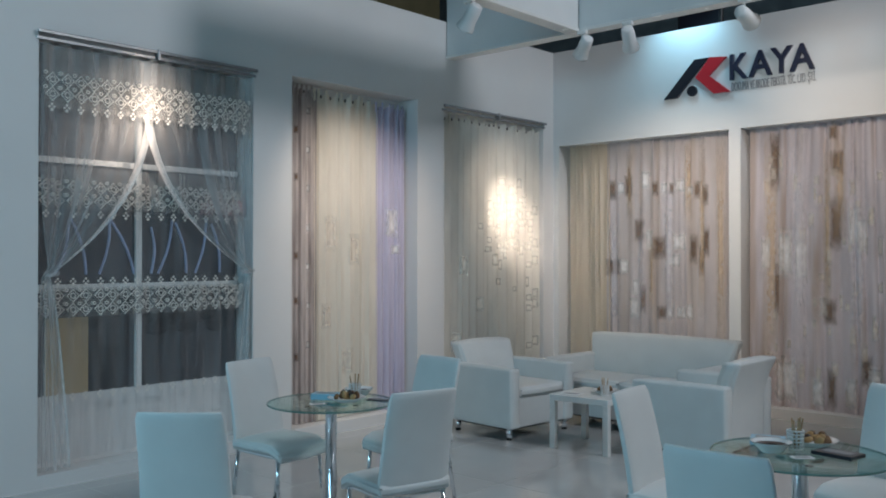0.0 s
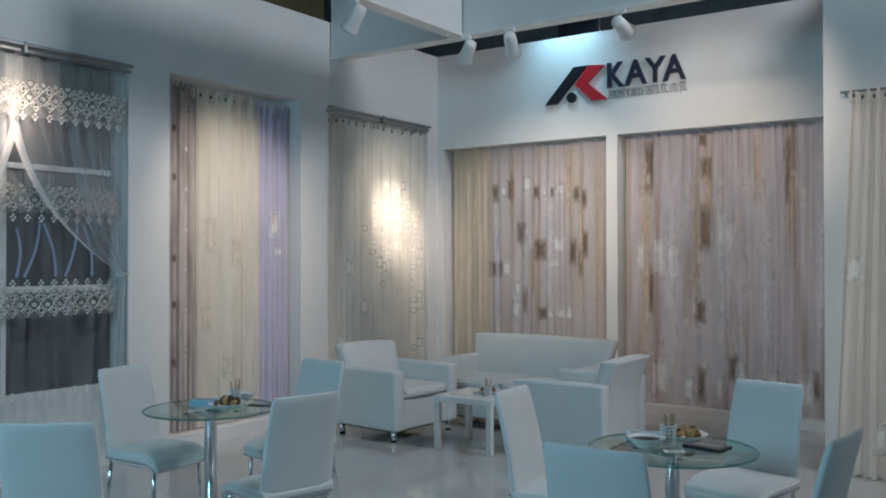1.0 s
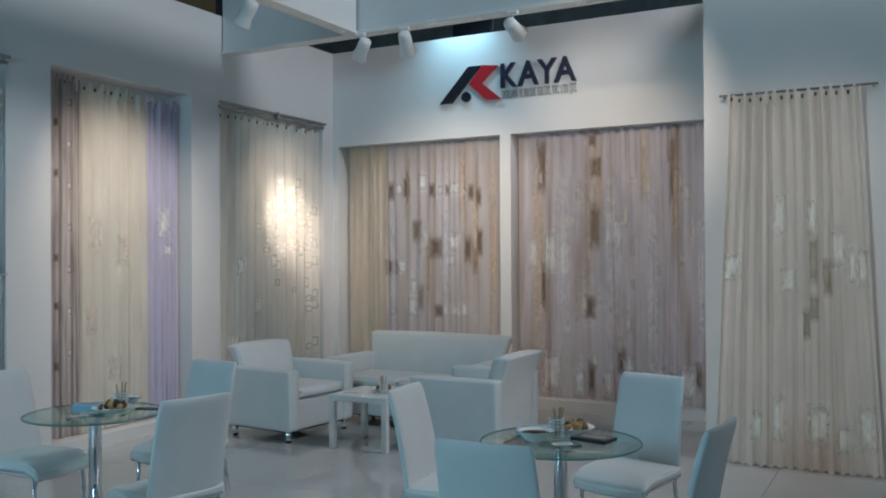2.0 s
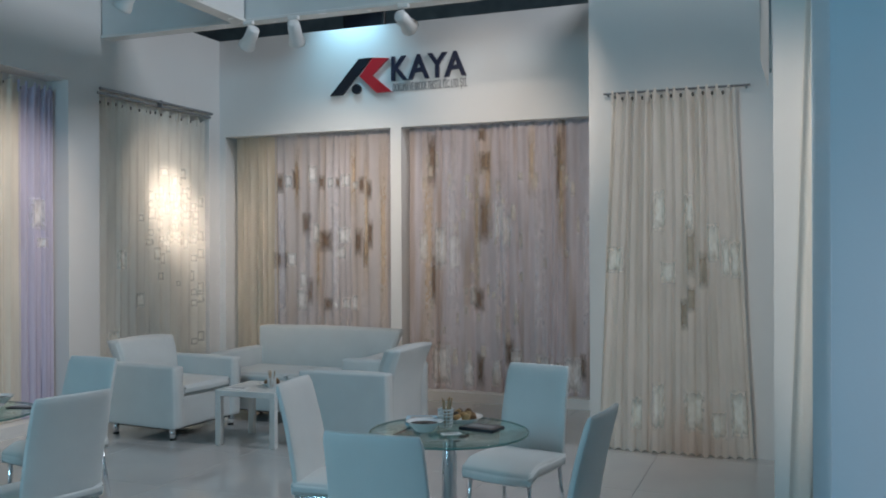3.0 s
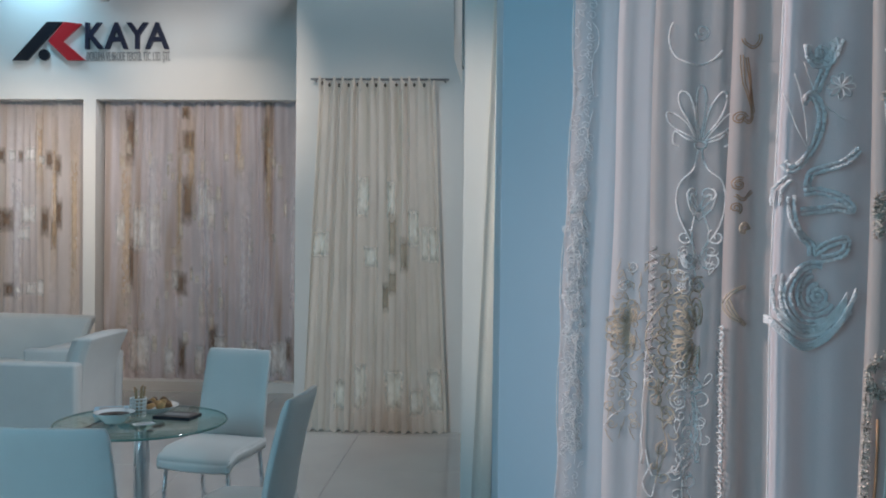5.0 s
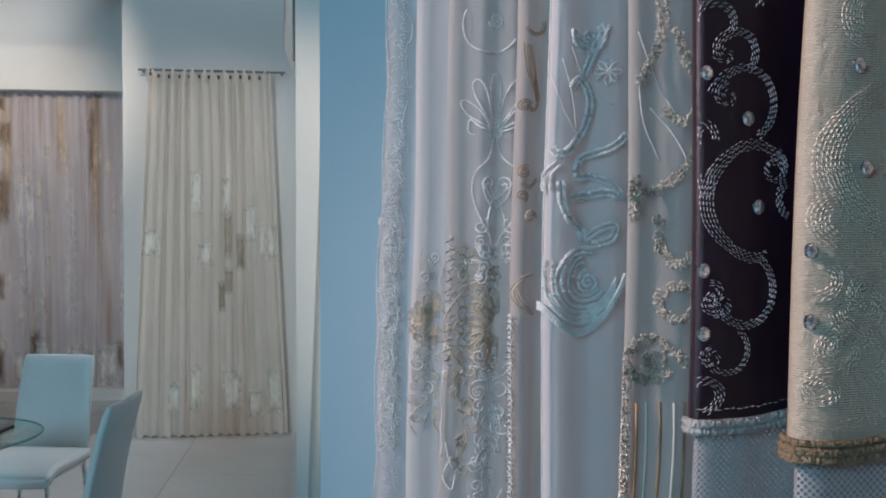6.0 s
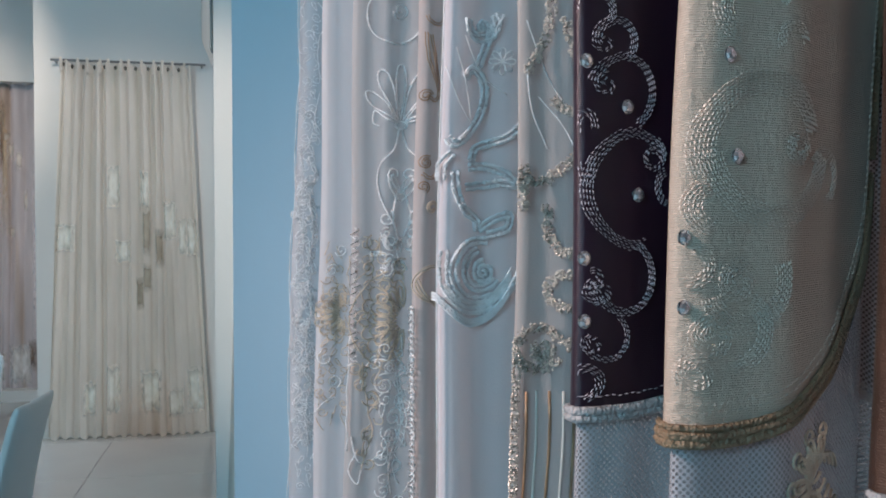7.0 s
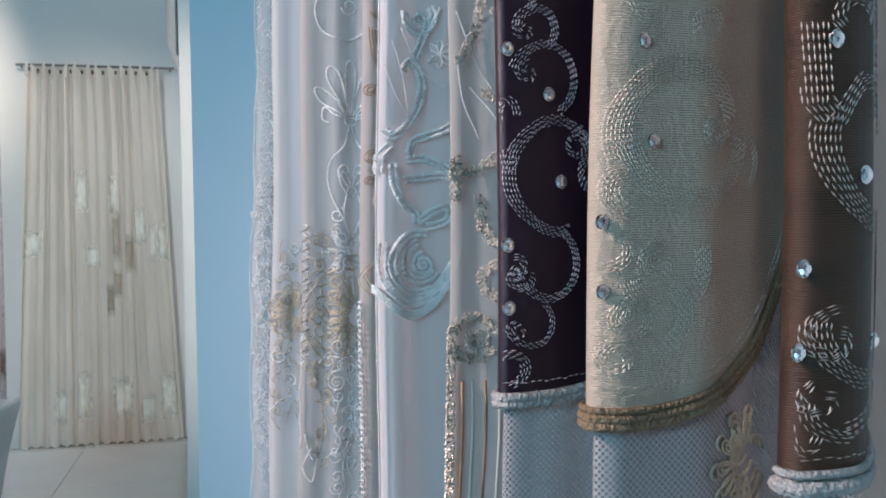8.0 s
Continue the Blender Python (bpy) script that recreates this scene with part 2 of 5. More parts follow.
wall_with_niches("wall_west", "y", XW, -3.0, YN + DEEP + 0.12, WEST_NICHES, "white painted display wall with three deep curtain niches")
wall_with_niches("wall_north", "x", YN, XW, -1.0, NORTH_NICHES, "white painted sign wall above two wide curtain niches")
solid("wall_corner", box(bmesh.new(), -1.43, YC, 0, 0.6, YN + 0.4, TOP + 0.3), WALL, "plain white wall block behind the cream curtain", "wall", "structure")
solid("wall_partition", box(bmesh.new(), 0.134, 1.88, 0, 0.98, 3.30, TOP), PALEBLUE, "pale blue partition end wall beside the fabric rack", "wall", "structure")
solid("wall_pilaster", box(bmesh.new(), 0.002, 3.95, 0, 0.98, 4.10, TOP), WALL, "narrow white pilaster at the partition's far end", "wall", "structure")
solid("wall_east", box(bmesh.new(), 0.60, 4.104, 0, 0.98, YC - 0.002, TOP), WALL, "plain white side wall between partition and corner", "wall", "structure")
solid("wall_rack", box(bmesh.new(), 0.86, -3.0, 0, 0.98, 1.876, TOP), WALL, "white wall that carries the fabric rack", "wall", "structure")

# hall shell that closes the place
bm = bmesh.new()
box(bm, -16, -14, 8.5, 12, 16, 8.7)
solid("ceiling", bm, DARKHALL, "dark exhibition hall ceiling high overhead", "ceiling", "structure")
for k, (a, b, c, d) in enumerate(((-16, -14, -15.8, 16), (11.8, -14, 12, 16), (-15.8, 15.8, 11.8, 16), (-15.8, -14, 11.8, -13.8))):
    solid("wall_hall_%d" % (k + 1), box(bmesh.new(), a, b, 0, c, d, 8.5), DARKHALL, "plain dark wall of the surrounding hall", "wall", "structure")

# floor: one base and large glossy tiles with fine joints
floor = solid("floor", box(bmesh.new(), -15.8, -13.8, -0.1, 11.8, 15.8, -0.006), GROUT, "glossy white tiled floor with fine grey joints", "floor", "structure")


def drape(along, base, u0, u1, z0, z1, folds, amp, seed=1, flare=0.0, scallop=0.0, lean=0.0):
    """The surface of a hanging curtain: uneven pleats that open from the heading to the hem."""
    rng = random.Random(seed)
    ph = [rng.uniform(0, math.tau) for _ in range(4)]
    mid = (u0 + u1) / 2
    wide = [rng.uniform(0.45, 1.65) for _ in range(int(folds) + 1)]
    total = sum(wide)
    cuts = [0.0]
    for w in wide:
        cuts.append(cuts[-1] + w / total)
    strong = [rng.uniform(0.35, 1.25) for _ in range(len(wide) + 1)]

    def fold_at(s):
        s = min(max(s, 0.0), 0.99999)
        i = 0
        while cuts[i + 1] <= s:
            i += 1
        q = (s - cuts[i]) / (cuts[i + 1] - cuts[i])
        return i, q, strong[i] * (1 - q) + strong[i + 1] * q

    def surface(u, v, lift=0.0):
        k = (z1 - v) / (z1 - z0)
        s = (u - u0) / (u1 - u0)
        i, q, big = fold_at(s + 0.010 * math.sin(3.1 * k + ph[0] + 9 * s))
        a = math.tau * (i + q)
        d = amp * big * (1.35 - 0.55 * min(1, k * 5) + 0.25 * k) * (math.cos(a) + 0.22 * math.sin(2 * a + ph[2] + k))
        d += 0.5 * amp * math.sin(math.tau * s * 2.6 + ph[3] + 0.8 * k)
        d += lean * k
        top = max(0.0, 1 - (z1 - v) / 0.05)
        uu = mid + (u - mid) * (1 + flare * k) + 0.006 * math.sin(a * 2 + ph[1]) * k
        w = v - 0.028 * top * (0.5 - 0.5 * math.cos(a))
        if scallop:
            w -= scallop * abs(math.sin(math.pi * u / 0.055)) * max(0.0, 1 - (v - z0) / 0.12)
        if along == "y":
            return (base + d + lift, uu, w)
        return (uu, base - d - lift, w)

    surface_cuts[surface] = cuts
    return surface


surface_cuts = {}


def cut_of(s, i):
    return surface_cuts[s][min(i, len(surface_cuts[s]) - 1)]


gap_mesh = None


def curtain(name, label, along, base, u0, u1, z0, z1, folds, amp, material, seed=1, flare=0.0, scallop=0.0, tabs=True, lean=0.0, rows=26):
    """A curtain with its heading tape and dark bodies for the shaded gaps between pleats; returns the thing and its
    surface.
    """
    s = drape(along, base, u0, u1, z0, z1, folds, amp, seed, flare, scallop, lean)
    at = (base, (u0 + u1) / 2, z0) if along == "y" else ((u0 + u1) / 2, base, z0)
    ob = thing(name, Matrix.Translation(at), label, "curtain")
    inv = Matrix.Translation(-Vector(at))

    def local(u, v, lift=0.0):
        return inv @ Vector(s(u, v, lift))

    part("cloth", sheet(bmesh.new(), local, u0, u1, z0, z1, max(20, int(folds * 14)), rows), material, ob)
    if tabs:
        for i in range(int(folds) + 1):
            p = Vector(local(u0 + (u1 - u0) * cut_of(s, i), z1 + 0.004, 0.0))
            pin = bmesh.new()
            box(pin, p.x - 0.010, p.y - 0.010, p.z - 0.085, p.x + 0.010, p.y + 0.010, p.z + 0.022, 0.006, 1)
            part("pinch_pleat", pin, material, ob)
            # a small dark body stands in for the shaded gap between two pleats
            g = Vector(local(u0 + (u1 - u0) * (cut_of(s, i) + cut_of(s, i + 1)) / 2, z1 - 0.012, 0.006)) if i < int(folds) else p
            ring = new("pleat_gap", gap_mesh)
            ring.parent = ob
            ring.location = g
    return ob, local


def patches(ob, local, spots, material, name="embroidered_patch"):
    """Embroidered pieces that follow the cloth's folds, a little proud of it; a second UV map runs 0 to 1 over each."""
    for u, z, w, h in spots:
        b = sheet(bmesh.new(), local, u - w / 2, u + w / 2, z - h / 2, z + h / 2, max(6, int(w / 0.006)), 8, 0.0020)
        first = b.loops.layers.uv.verify()
        rim = b.loops.layers.uv.new("rim")
        for f in b.faces:
            for loop in f.loops:
                q = loop[first].uv
                loop[rim].uv = ((q[0] - u) / w + 0.5, (q[1] - z) / h + 0.5)
        part(name, b, material, ob)


def thread_patch(name, colour, cover, vary=0.3, soft=0.34):
    """Embroidery that thins out raggedly towards its edges, with streaks along the drop."""
    m, t, b, out = nodes_of(name)
    n = noise_node(t, 45.0, 4.0, "UV", (1, 0.3, 1))
    r = t.nodes.new("ShaderNodeValToRGB")
    r.color_ramp.elements[0].position, r.color_ramp.elements[1].position = 0.32, 0.68
    r.color_ramp.elements[0].color = (*[c * (1 - vary) for c in colour], 1)
    r.color_ramp.elements[1].color = (*[min(1, c * (1 + vary)) for c in colour], 1)
    t.links.new(n.outputs["Fac"], r.inputs["Fac"])
    t.links.new(r.outputs["Color"], b.inputs["Base Color"])
    b.inputs["Roughness"].default_value = 0.6
    bp = t.nodes.new("ShaderNodeBump")
    bp.inputs["Strength"].default_value, bp.inputs["Distance"].default_value = 0.5, 0.003
    g = noise_node(t, 160.0, 2.0, "UV")
    t.links.new(g.outputs["Fac"], bp.inputs["Height"])
    t.links.new(bp.outputs["Normal"], b.inputs["Normal"])
    um = t.nodes.new("ShaderNodeUVMap")
    um.uv_map = "rim"
    sp = t.nodes.new("ShaderNodeSeparateXYZ")
    t.links.new(um.outputs["UV"], sp.inputs["Vector"])
    sides = []
    for axis in ("X", "Y"):
        pp = t.nodes.new("ShaderNodeMath")
        pp.operation = "PINGPONG"
        pp.inputs[1].default_value = 0.5
        t.links.new(sp.outputs[axis], pp.inputs[0])
        sides.append(pp)
    mn = t.nodes.new("ShaderNodeMath")
    mn.operation = "MINIMUM"
    t.links.new(sides[0].outputs["Value"], mn.inputs[0])
    t.links.new(sides[1].outputs["Value"], mn.inputs[1])
    streak = noise_node(t, 60.0, 3.0, "UV", (1, 0.25, 1))
    ad = t.nodes.new("ShaderNodeMath")
    ad.operation = "MULTIPLY_ADD"
    ad.inputs[1].default_value, ad.inputs[2].default_value = 0.36, -0.15
    t.links.new(streak.outputs["Fac"], ad.inputs[0])
    sm = t.nodes.new("ShaderNodeMath")
    t.links.new(mn.outputs["Value"], sm.inputs[0])
    t.links.new(ad.outputs["Value"], sm.inputs[1])
    mr = t.nodes.new("ShaderNodeMapRange")
    mr.inputs["From Min"].default_value, mr.inputs["From Max"].default_value = 0.0, soft
    mr.inputs["To Min"].default_value, mr.inputs["To Max"].default_value = 0.0, cover
    t.links.new(sm.outputs["Value"], mr.inputs["Value"])
    tr = t.nodes.new("ShaderNodeBsdfTransparent")
    mx = t.nodes.new("ShaderNodeMixShader")
    t.links.new(mr.outputs["Result"], mx.inputs["Fac"])
    t.links.new(tr.outputs["BSDF"], mx.inputs[1])
    t.links.new(b.outputs["BSDF"], mx.inputs[2])
    t.links.new(mx.outputs["Shader"], out.inputs["Surface"])
    return m


# dark tone and body that imitate the shaded gaps in the curtain headings
GAPDARK = paint("dark_pleat_gap", (0.16, 0.15, 0.13), 0.5, metal=0.5)
gap_mesh = mesh_of("pleat_gap", lathe(bmesh.new(), [(0.003, -0.020), (0.010, -0.010), (0.011, 0.004), (0.004, 0.012)], 8), GAPDARK)
TAPE = paint("heading_tape_cloth", (0.62, 0.60, 0.55), 0.8, vary=0.05, coord="UV")
CREAMCLOTH = sheer("cream_cloth", (0.85, 0.81, 0.72), 0.95, 0.06)
YELLOWCLOTH = sheer("butter_cloth", (0.86, 0.76, 0.63), 0.97, 0.06)
PLAINWHITE = sheer("plain_white_cloth", (0.84, 0.82, 0.78), 0.97, 0.04)
LILAC = sheer("lilac_voile", (0.70, 0.68, 0.84), 0.9, 0.05)
TAUPELACE = sheer("taupe_lace_cloth", (0.62, 0.57, 0.56), 0.85, 0.25, 0.6, (0.30, 0.25, 0.25), 30)
SAGE = sheer("sage_ivory_cloth", (0.82, 0.81, 0.75), 0.93, 0.08, 0.35, (0.68, 0.68, 0.62), 14)
STONEVOILE = sheer("stone_voile", (0.71, 0.66, 0.66), 0.95, 0.08, 0.5, (0.62, 0.52, 0.44), 7)
STRIPED = sheer("striped_voile", (0.70, 0.65, 0.68), 0.96, 0.10, 0.7, (0.50, 0.40, 0.33), 9)
PALEGREEN = sheer("pale_green_cream_cloth", (0.88, 0.81, 0.74), 0.95, 0.07, 0.35, (0.70, 0.66, 0.56), 12)
NETWHITE = sheer("white_net", (0.80, 0.80, 0.80), 0.16, 0.08)
NETSOFT = sheer("white_net_gathered", (0.84, 0.84, 0.84), 0.26, 0.08)
BROWNTHREAD = thread_patch("brown_thread", (0.20, 0.13, 0.085), 0.72, 0.4)
WHITETHREAD = thread_patch("white_thread", (0.90, 0.88, 0.86), 0.74, 0.25)
LACEDROP = paint("lace_thread", (0.76, 0.73, 0.68), 0.7, vary=0.1)
CREAMTHREAD = thread_patch("cream_thread", (0.94, 0.91, 0.81), 0.85, 0.15)
TAUPETHREAD = thread_patch("taupe_thread", (0.48, 0.42, 0.33), 0.7, 0.2)
FAINT = thread_patch("faint_cream_thread", (0.80, 0.74, 0.66), 0.5, 0.2)
STEEL = paint("brushed_rail", (0.30, 0.30, 0.31), 0.35, metal=0.8, vary=0.1)

# north niches
ob, loc = curtain("window_curtain", "butter-yellow plain curtain hanging in the corner niche", "x", YN + 0.16, -5.93, -5.38, 0.11, 2.91, 6, 0.024, YELLOWCLOTH, 3, tabs=False)
ob, loc = curtain("window_curtain", "stone-grey voile curtain with scattered brown and white embroidered blocks", "x", YN + 0.15, -5.42, -3.91, 0.11, 2.91, 13, 0.016, STONEVOILE, 4, tabs=False)
grey_voile, grey_loc = ob, loc
patches(ob, loc, [(-5.35, 2.35, 0.09, 0.25), (-5.15, 2.39, 0.12, 0.25), (-4.81, 2.34, 0.07, 0.18), (-4.32, 2.30, 0.08, 0.21), (-4.22, 2.24, 0.08, 0.24), (-5.01, 1.89, 0.14, 0.27), (-4.76, 1.69, 0.18, 0.27), (-4.36, 1.67, 0.11, 0.34), (-4.21, 1.75, 0.08, 0.36), (-5.34, 1.47, 0.20, 0.21), (-4.96, 1.12, 0.08, 0.34), (-4.73, 0.98, 0.12, 0.16), (-4.27, 1.56, 0.07, 0.36), (-4.62, 2.33, 0.05, 0.14)], BROWNTHREAD)
patches(ob, loc, [(-5.24, 2.37, 0.08, 0.16), (-4.93, 2.44, 0.11, 0.22), (-4.70, 2.34, 0.08, 0.12), (-4.52, 2.36, 0.12, 0.16), (-4.40, 2.30, 0.08, 0.10), (-4.88, 1.78, 0.11, 0.25), (-4.54, 1.75, 0.18, 0.20), (-4.59, 1.55, 0.16, 0.15), (-5.21, 1.48, 0.11, 0.17), (-5.08, 1.02, 0.12, 0.25), (-4.64, 0.98, 0.07, 0.12), (-4.51, 0.99, 0.11, 0.14), (-4.40, 1.00, 0.08, 0.18), (-5.06, 1.25, 0.08, 0.20)], WHITETHREAD)
ob, loc = curtain("window_curtain", "grey-lilac voile curtain with brown stripes and silver embroidered blocks", "x", YN + 0.15, -3.74, -1.24, 0.11, 2.91, 20, 0.019, STRIPED, 5, 0, 0.02, tabs=False)
patches(ob, loc, [(-3.48, 2.54, 0.11, 0.60), (-2.89, 2.50, 0.12, 0.24), (-2.90, 1.90, 0.11, 0.53), (-2.96, 1.06, 0.14, 0.26), (-2.94, 0.33, 0.11, 0.40), (-3.46, 1.26, 0.07, 0.54), (-2.10, 2.43, 0.07, 0.69), (-2.62, 0.52, 0.09, 0.30), (-2.92, 2.78, 0.08, 0.14), (-1.86, 0.40, 0.08, 0.3)], BROWNTHREAD)
patches(ob, loc, [(-3.38, 1.62, 0.15, 0.53), (-3.23, 1.56, 0.12, 0.47), (-2.73, 1.88, 0.11, 0.44), (-2.65, 1.78, 0.08, 0.39), (-3.38, 0.37, 0.24, 0.47), (-2.56, 0.38, 0.15, 0.42), (-1.96, 0.32, 0.22, 0.38), (-3.08, 0.28, 0.12, 0.30), (-2.76, 0.30, 0.11, 0.30), (-2.25, 0.33, 0.19, 0.38), (-3.58, 1.62, 0.11, 0.36), (-3.02, 1.10, 0.08, 0.22)], WHITETHREAD)

WARMBAND = thread_patch("warm_beige_weave", (0.70, 0.53, 0.36), 0.6, 0.2, 0.5)
PALEBAND = thread_patch("pale_lilac_weave", (0.80, 0.78, 0.84), 0.5, 0.1, 0.5)
patches(ob, loc, [(-3.52, 1.6, 0.16, 2.6), (-2.98, 1.9, 0.10, 1.9), (-2.86, 2.3, 0.12, 1.2), (-2.08, 2.2, 0.09, 1.4), (-2.38, 2.5, 0.10, 0.8), (-1.42, 2.0, 0.10, 1.6)], WARMBAND, "woven_band")
patches(ob, loc, [(-3.25, 1.7, 0.16, 2.2), (-2.70, 1.5, 0.16, 2.0), (-2.30, 1.3, 0.14, 1.8), (-1.80, 1.4, 0.14, 2.0)], PALEBAND, "woven_band")
patches(grey_voile, grey_loc, [(-4.26, 1.9, 0.10, 1.9), (-4.06, 1.7, 0.12, 2.4), (-4.42, 2.4, 0.10, 0.9), (-4.86, 1.4, 0.10, 0.9), (-5.14, 2.4, 0.10, 0.8)], WARMBAND, "woven_band")
patches(grey_voile, grey_loc, [(-5.32, 1.4, 0.14, 1.9), (-5.00, 1.5, 0.16, 1.6), (-4.66, 1.5, 0.16, 2.2)], PALEBAND, "woven_band")
rng = random.Random(33)
fine = []
for k in range(60):
    fine.append((rng.uniform(-3.62, -1.9), rng.uniform(0.2, 2.6), rng.uniform(0.04, 0.08), rng.uniform(0.08, 0.22)))
patches(ob, loc, fine, FAINT, "woven_block")

# corner wall
ob, loc = curtain("cream_curtain", "pale green-cream pinch-pleated curtain with cream embroidered blocks on a wall rod", "x", YC - 0.075, -1.22, -0.31, 0.03, 2.80, 12, 0.019, PALEGREEN, 6, 0.27, 0.03)
patches(ob, loc, [(-0.86, 1.88, 0.08, 0.33), (-0.66, 1.86, 0.06, 0.30), (-0.50, 1.63, 0.08, 0.30), (-0.42, 1.51, 0.05, 0.30), (-0.36, 1.50, 0.07, 0.30), (-0.80, 1.40, 0.10, 0.17), (-1.16, 1.50, 0.12, 0.21), (-0.86, 0.37, 0.07, 0.38), (-0.64, 0.34, 0.13, 0.33), (-0.38, 0.34, 0.10, 0.36), (-0.50, 0.25, 0.09, 0.22), (-0.99, 0.30, 0.08, 0.26)], CREAMTHREAD)
patches(ob, loc, [(-0.65, 1.56, 0.06, 0.40), (-0.65, 1.20, 0.06, 0.22), (-0.57, 1.42, 0.06, 0.30), (-0.70, 1.08, 0.05, 0.26)], TAUPETHREAD)
rod = thing("curtain_rod", Matrix.Translation((-0.76, YC - 0.06, 2.81)), "slim brushed metal curtain rod on two wall brackets", "curtain rod")
part("rod", tube(bmesh.new(), [(-0.54, 0, 0), (0.56, 0, 0)], 0.009), STEEL, rod)
for x in (-0.51, 0.53):
    part("bracket", tube(bmesh.new(), [(x, 0, 0), (x, 0.03, -0.005), (x, 0.06, -0.01)], 0.008), STEEL, rod)

# west niches
ob, loc = curtain("window_curtain", "taupe lace curtain with dark flower sprigs in the narrow niche", "y", XW - 0.15, 4.80, 5.16, 0.11, 3.10, 6, 0.020, TAUPELACE, 8)
patches(ob, loc, [(5.08, z, 0.05, 0.07) for z in (2.9, 2.55, 2.2, 1.85, 1.5, 1.15, 0.8)], WHITETHREAD, "flower_sprig")
patches(ob, loc, [(4.95, z, 0.05, 0.08) for z in (2.72, 2.3, 1.6, 1.2, 0.7)], BROWNTHREAD, "flower_sprig")
ob, loc = curtain("window_curtain", "plain cream linen curtain between lace and lilac panels", "y", XW - 0.15, 5.14, 5.92, 0.11, 3.08, 8, 0.017, CREAMCLOTH, 9)
patches(ob, loc, [(5.34, 1.80, 0.16, 0.34), (5.62, 1.66, 0.14, 0.30), (5.30, 1.05, 0.14, 0.24), (5.55, 0.62, 0.18, 0.24)], FAINT)
ob, loc = curtain("window_curtain", "pale lilac voile curtain at the niche's side", "y", XW - 0.15, 5.90, 6.30, 0.11, 3.06, 5, 0.017, LILAC, 10)
patches(ob, loc, [(6.12, 1.92, 0.18, 0.30), (6.18, 1.66, 0.12, 0.10)], WHITETHREAD)
ob, loc = curtain("window_curtain", "sage-ivory curtain with cream lace embroidery under a warm spotlight", "y", XW - 0.06, 6.76, 8.44, 0.11, 3.06, 14, 0.016, SAGE, 11)
rng = random.Random(31)
spray = []
for k in range(70):
    y, z = rng.gauss(7.9, 0.22), rng.gauss(1.92, 0.24)
    if 7.1 < y < 8.36:
        spray.append((y, z, rng.uniform(0.05, 0.13), rng.uniform(0.06, 0.15)))
for z in (2.13, 1.75, 1.55, 1.17, 1.05, 0.62):
    spray += [(8.36, z, 0.13, 0.12), (8.26, z - 0.05, 0.08, 0.08)]
spray += [(7.37, 1.08, 0.16, 0.16), (7.1, 1.5, 0.12, 0.2), (7.0, 0.7, 0.14, 0.2), (7.6, 0.55, 0.14, 0.2)]
patches(ob, loc, spray, CREAMTHREAD, "lace_spray")
for y0, y1, z in ((2.60, 4.40, 3.125), (6.70, 8.48, 3.135)):
    rail = thing("curtain_rail", Matrix.Translation((XW + 0.02, (y0 + y1) / 2, z)), "double aluminium curtain rail across the niche top", "curtain rail")
    half = (y1 - y0) / 2
    part("rail", box(bmesh.new(), 0.0, -half, -0.012, 0.022, half, 0.012, 0.004, 1), STEEL, rail)
    part("rail", box(bmesh.new(), -0.03, -half, -0.052, -0.008, half, -0.028, 0.004, 1), STEEL, rail)
    part("clip", box(bmesh.new(), -0.03, -0.012, -0.06, 0.028, 0.012, 0.02, 0.004, 1), STEEL, rail)

# ---- display window in the first west niche ----
y0, y1 = 2.62, 4.38
win = thing("window_display", Matrix.Translation((XW - 0.22, 3.5, 0.1)), "mock window with white mullions before a dark night print", "window", "", "")
part("night_print", box(bmesh.new(), -0.012, -0.86, 0.50, 0.0, 0.86, 3.0), NIGHT, win)
part("lower_panel", box(bmesh.new(), -0.012, -0.86, 0.0, 0.004, 0.86, 0.50), WALL, win)
part("mullion", box(bmesh.new(), 0.004, -0.06, 0.5, 0.035, -0.01, 3.0, 0.004, 1), LACQUER, win)
for z in (2.18, 1.27):
    part("glazing_bar", box(bmesh.new(), 0.004, -0.86, z - 0.022, 0.033, 0.86, z + 0.022, 0.004, 1), LACQUER, win)
part("tan_shape", box(bmesh.new(), 0.002, -0.74, 0.5, 0.006, -0.42, 1.05), TANPRINT, win)
for y, lean, h in ((-0.62, 0.05, 0.40), (-0.50, -0.06, 0.42), (-0.30, 0.04, 0.42), (-0.16, -0.10, 0.42), (0.08, 0.0, 0.36), (0.20, 0.06, 0.42), (0.34, -0.05, 0.40), (0.52, 0.05, 0.44), (0.66, -0.04, 0.40)):
    pts = [(0.006, y + lean * (k / 8 - 0.5) * 2 + 0.03 * math.sin(k / 8 * math.pi), 1.36 + h * k / 8) for k in range(9)]
    part("print_stroke", tube(bmesh.new(), pts, 0.011, 5), BLUELINE, win)
for k in range(9):
    b2 = bmesh.new()
    bmesh.ops.create_icosphere(b2, subdivisions=1, radius=0.05 + 0.03 * (k % 3), matrix=Matrix.Translation((0, 0, 0)) @ Matrix.Diagonal((0.06, 1, 0.6, 1)))
    o = part("dark_leaf_print", b2, BLACK, win)
    o.location = (0.004, -0.05 + 0.09 * k, 0.98 + 0.05 * math.sin(k * 2.1))

net, loc = curtain("net_curtain", "white sheer net curtain with lace bands over the mock window", "y", XW - 0.10, 2.64, 4.36, 0.16, 3.07, 14, 0.014, NETWHITE, 21, tabs=False)


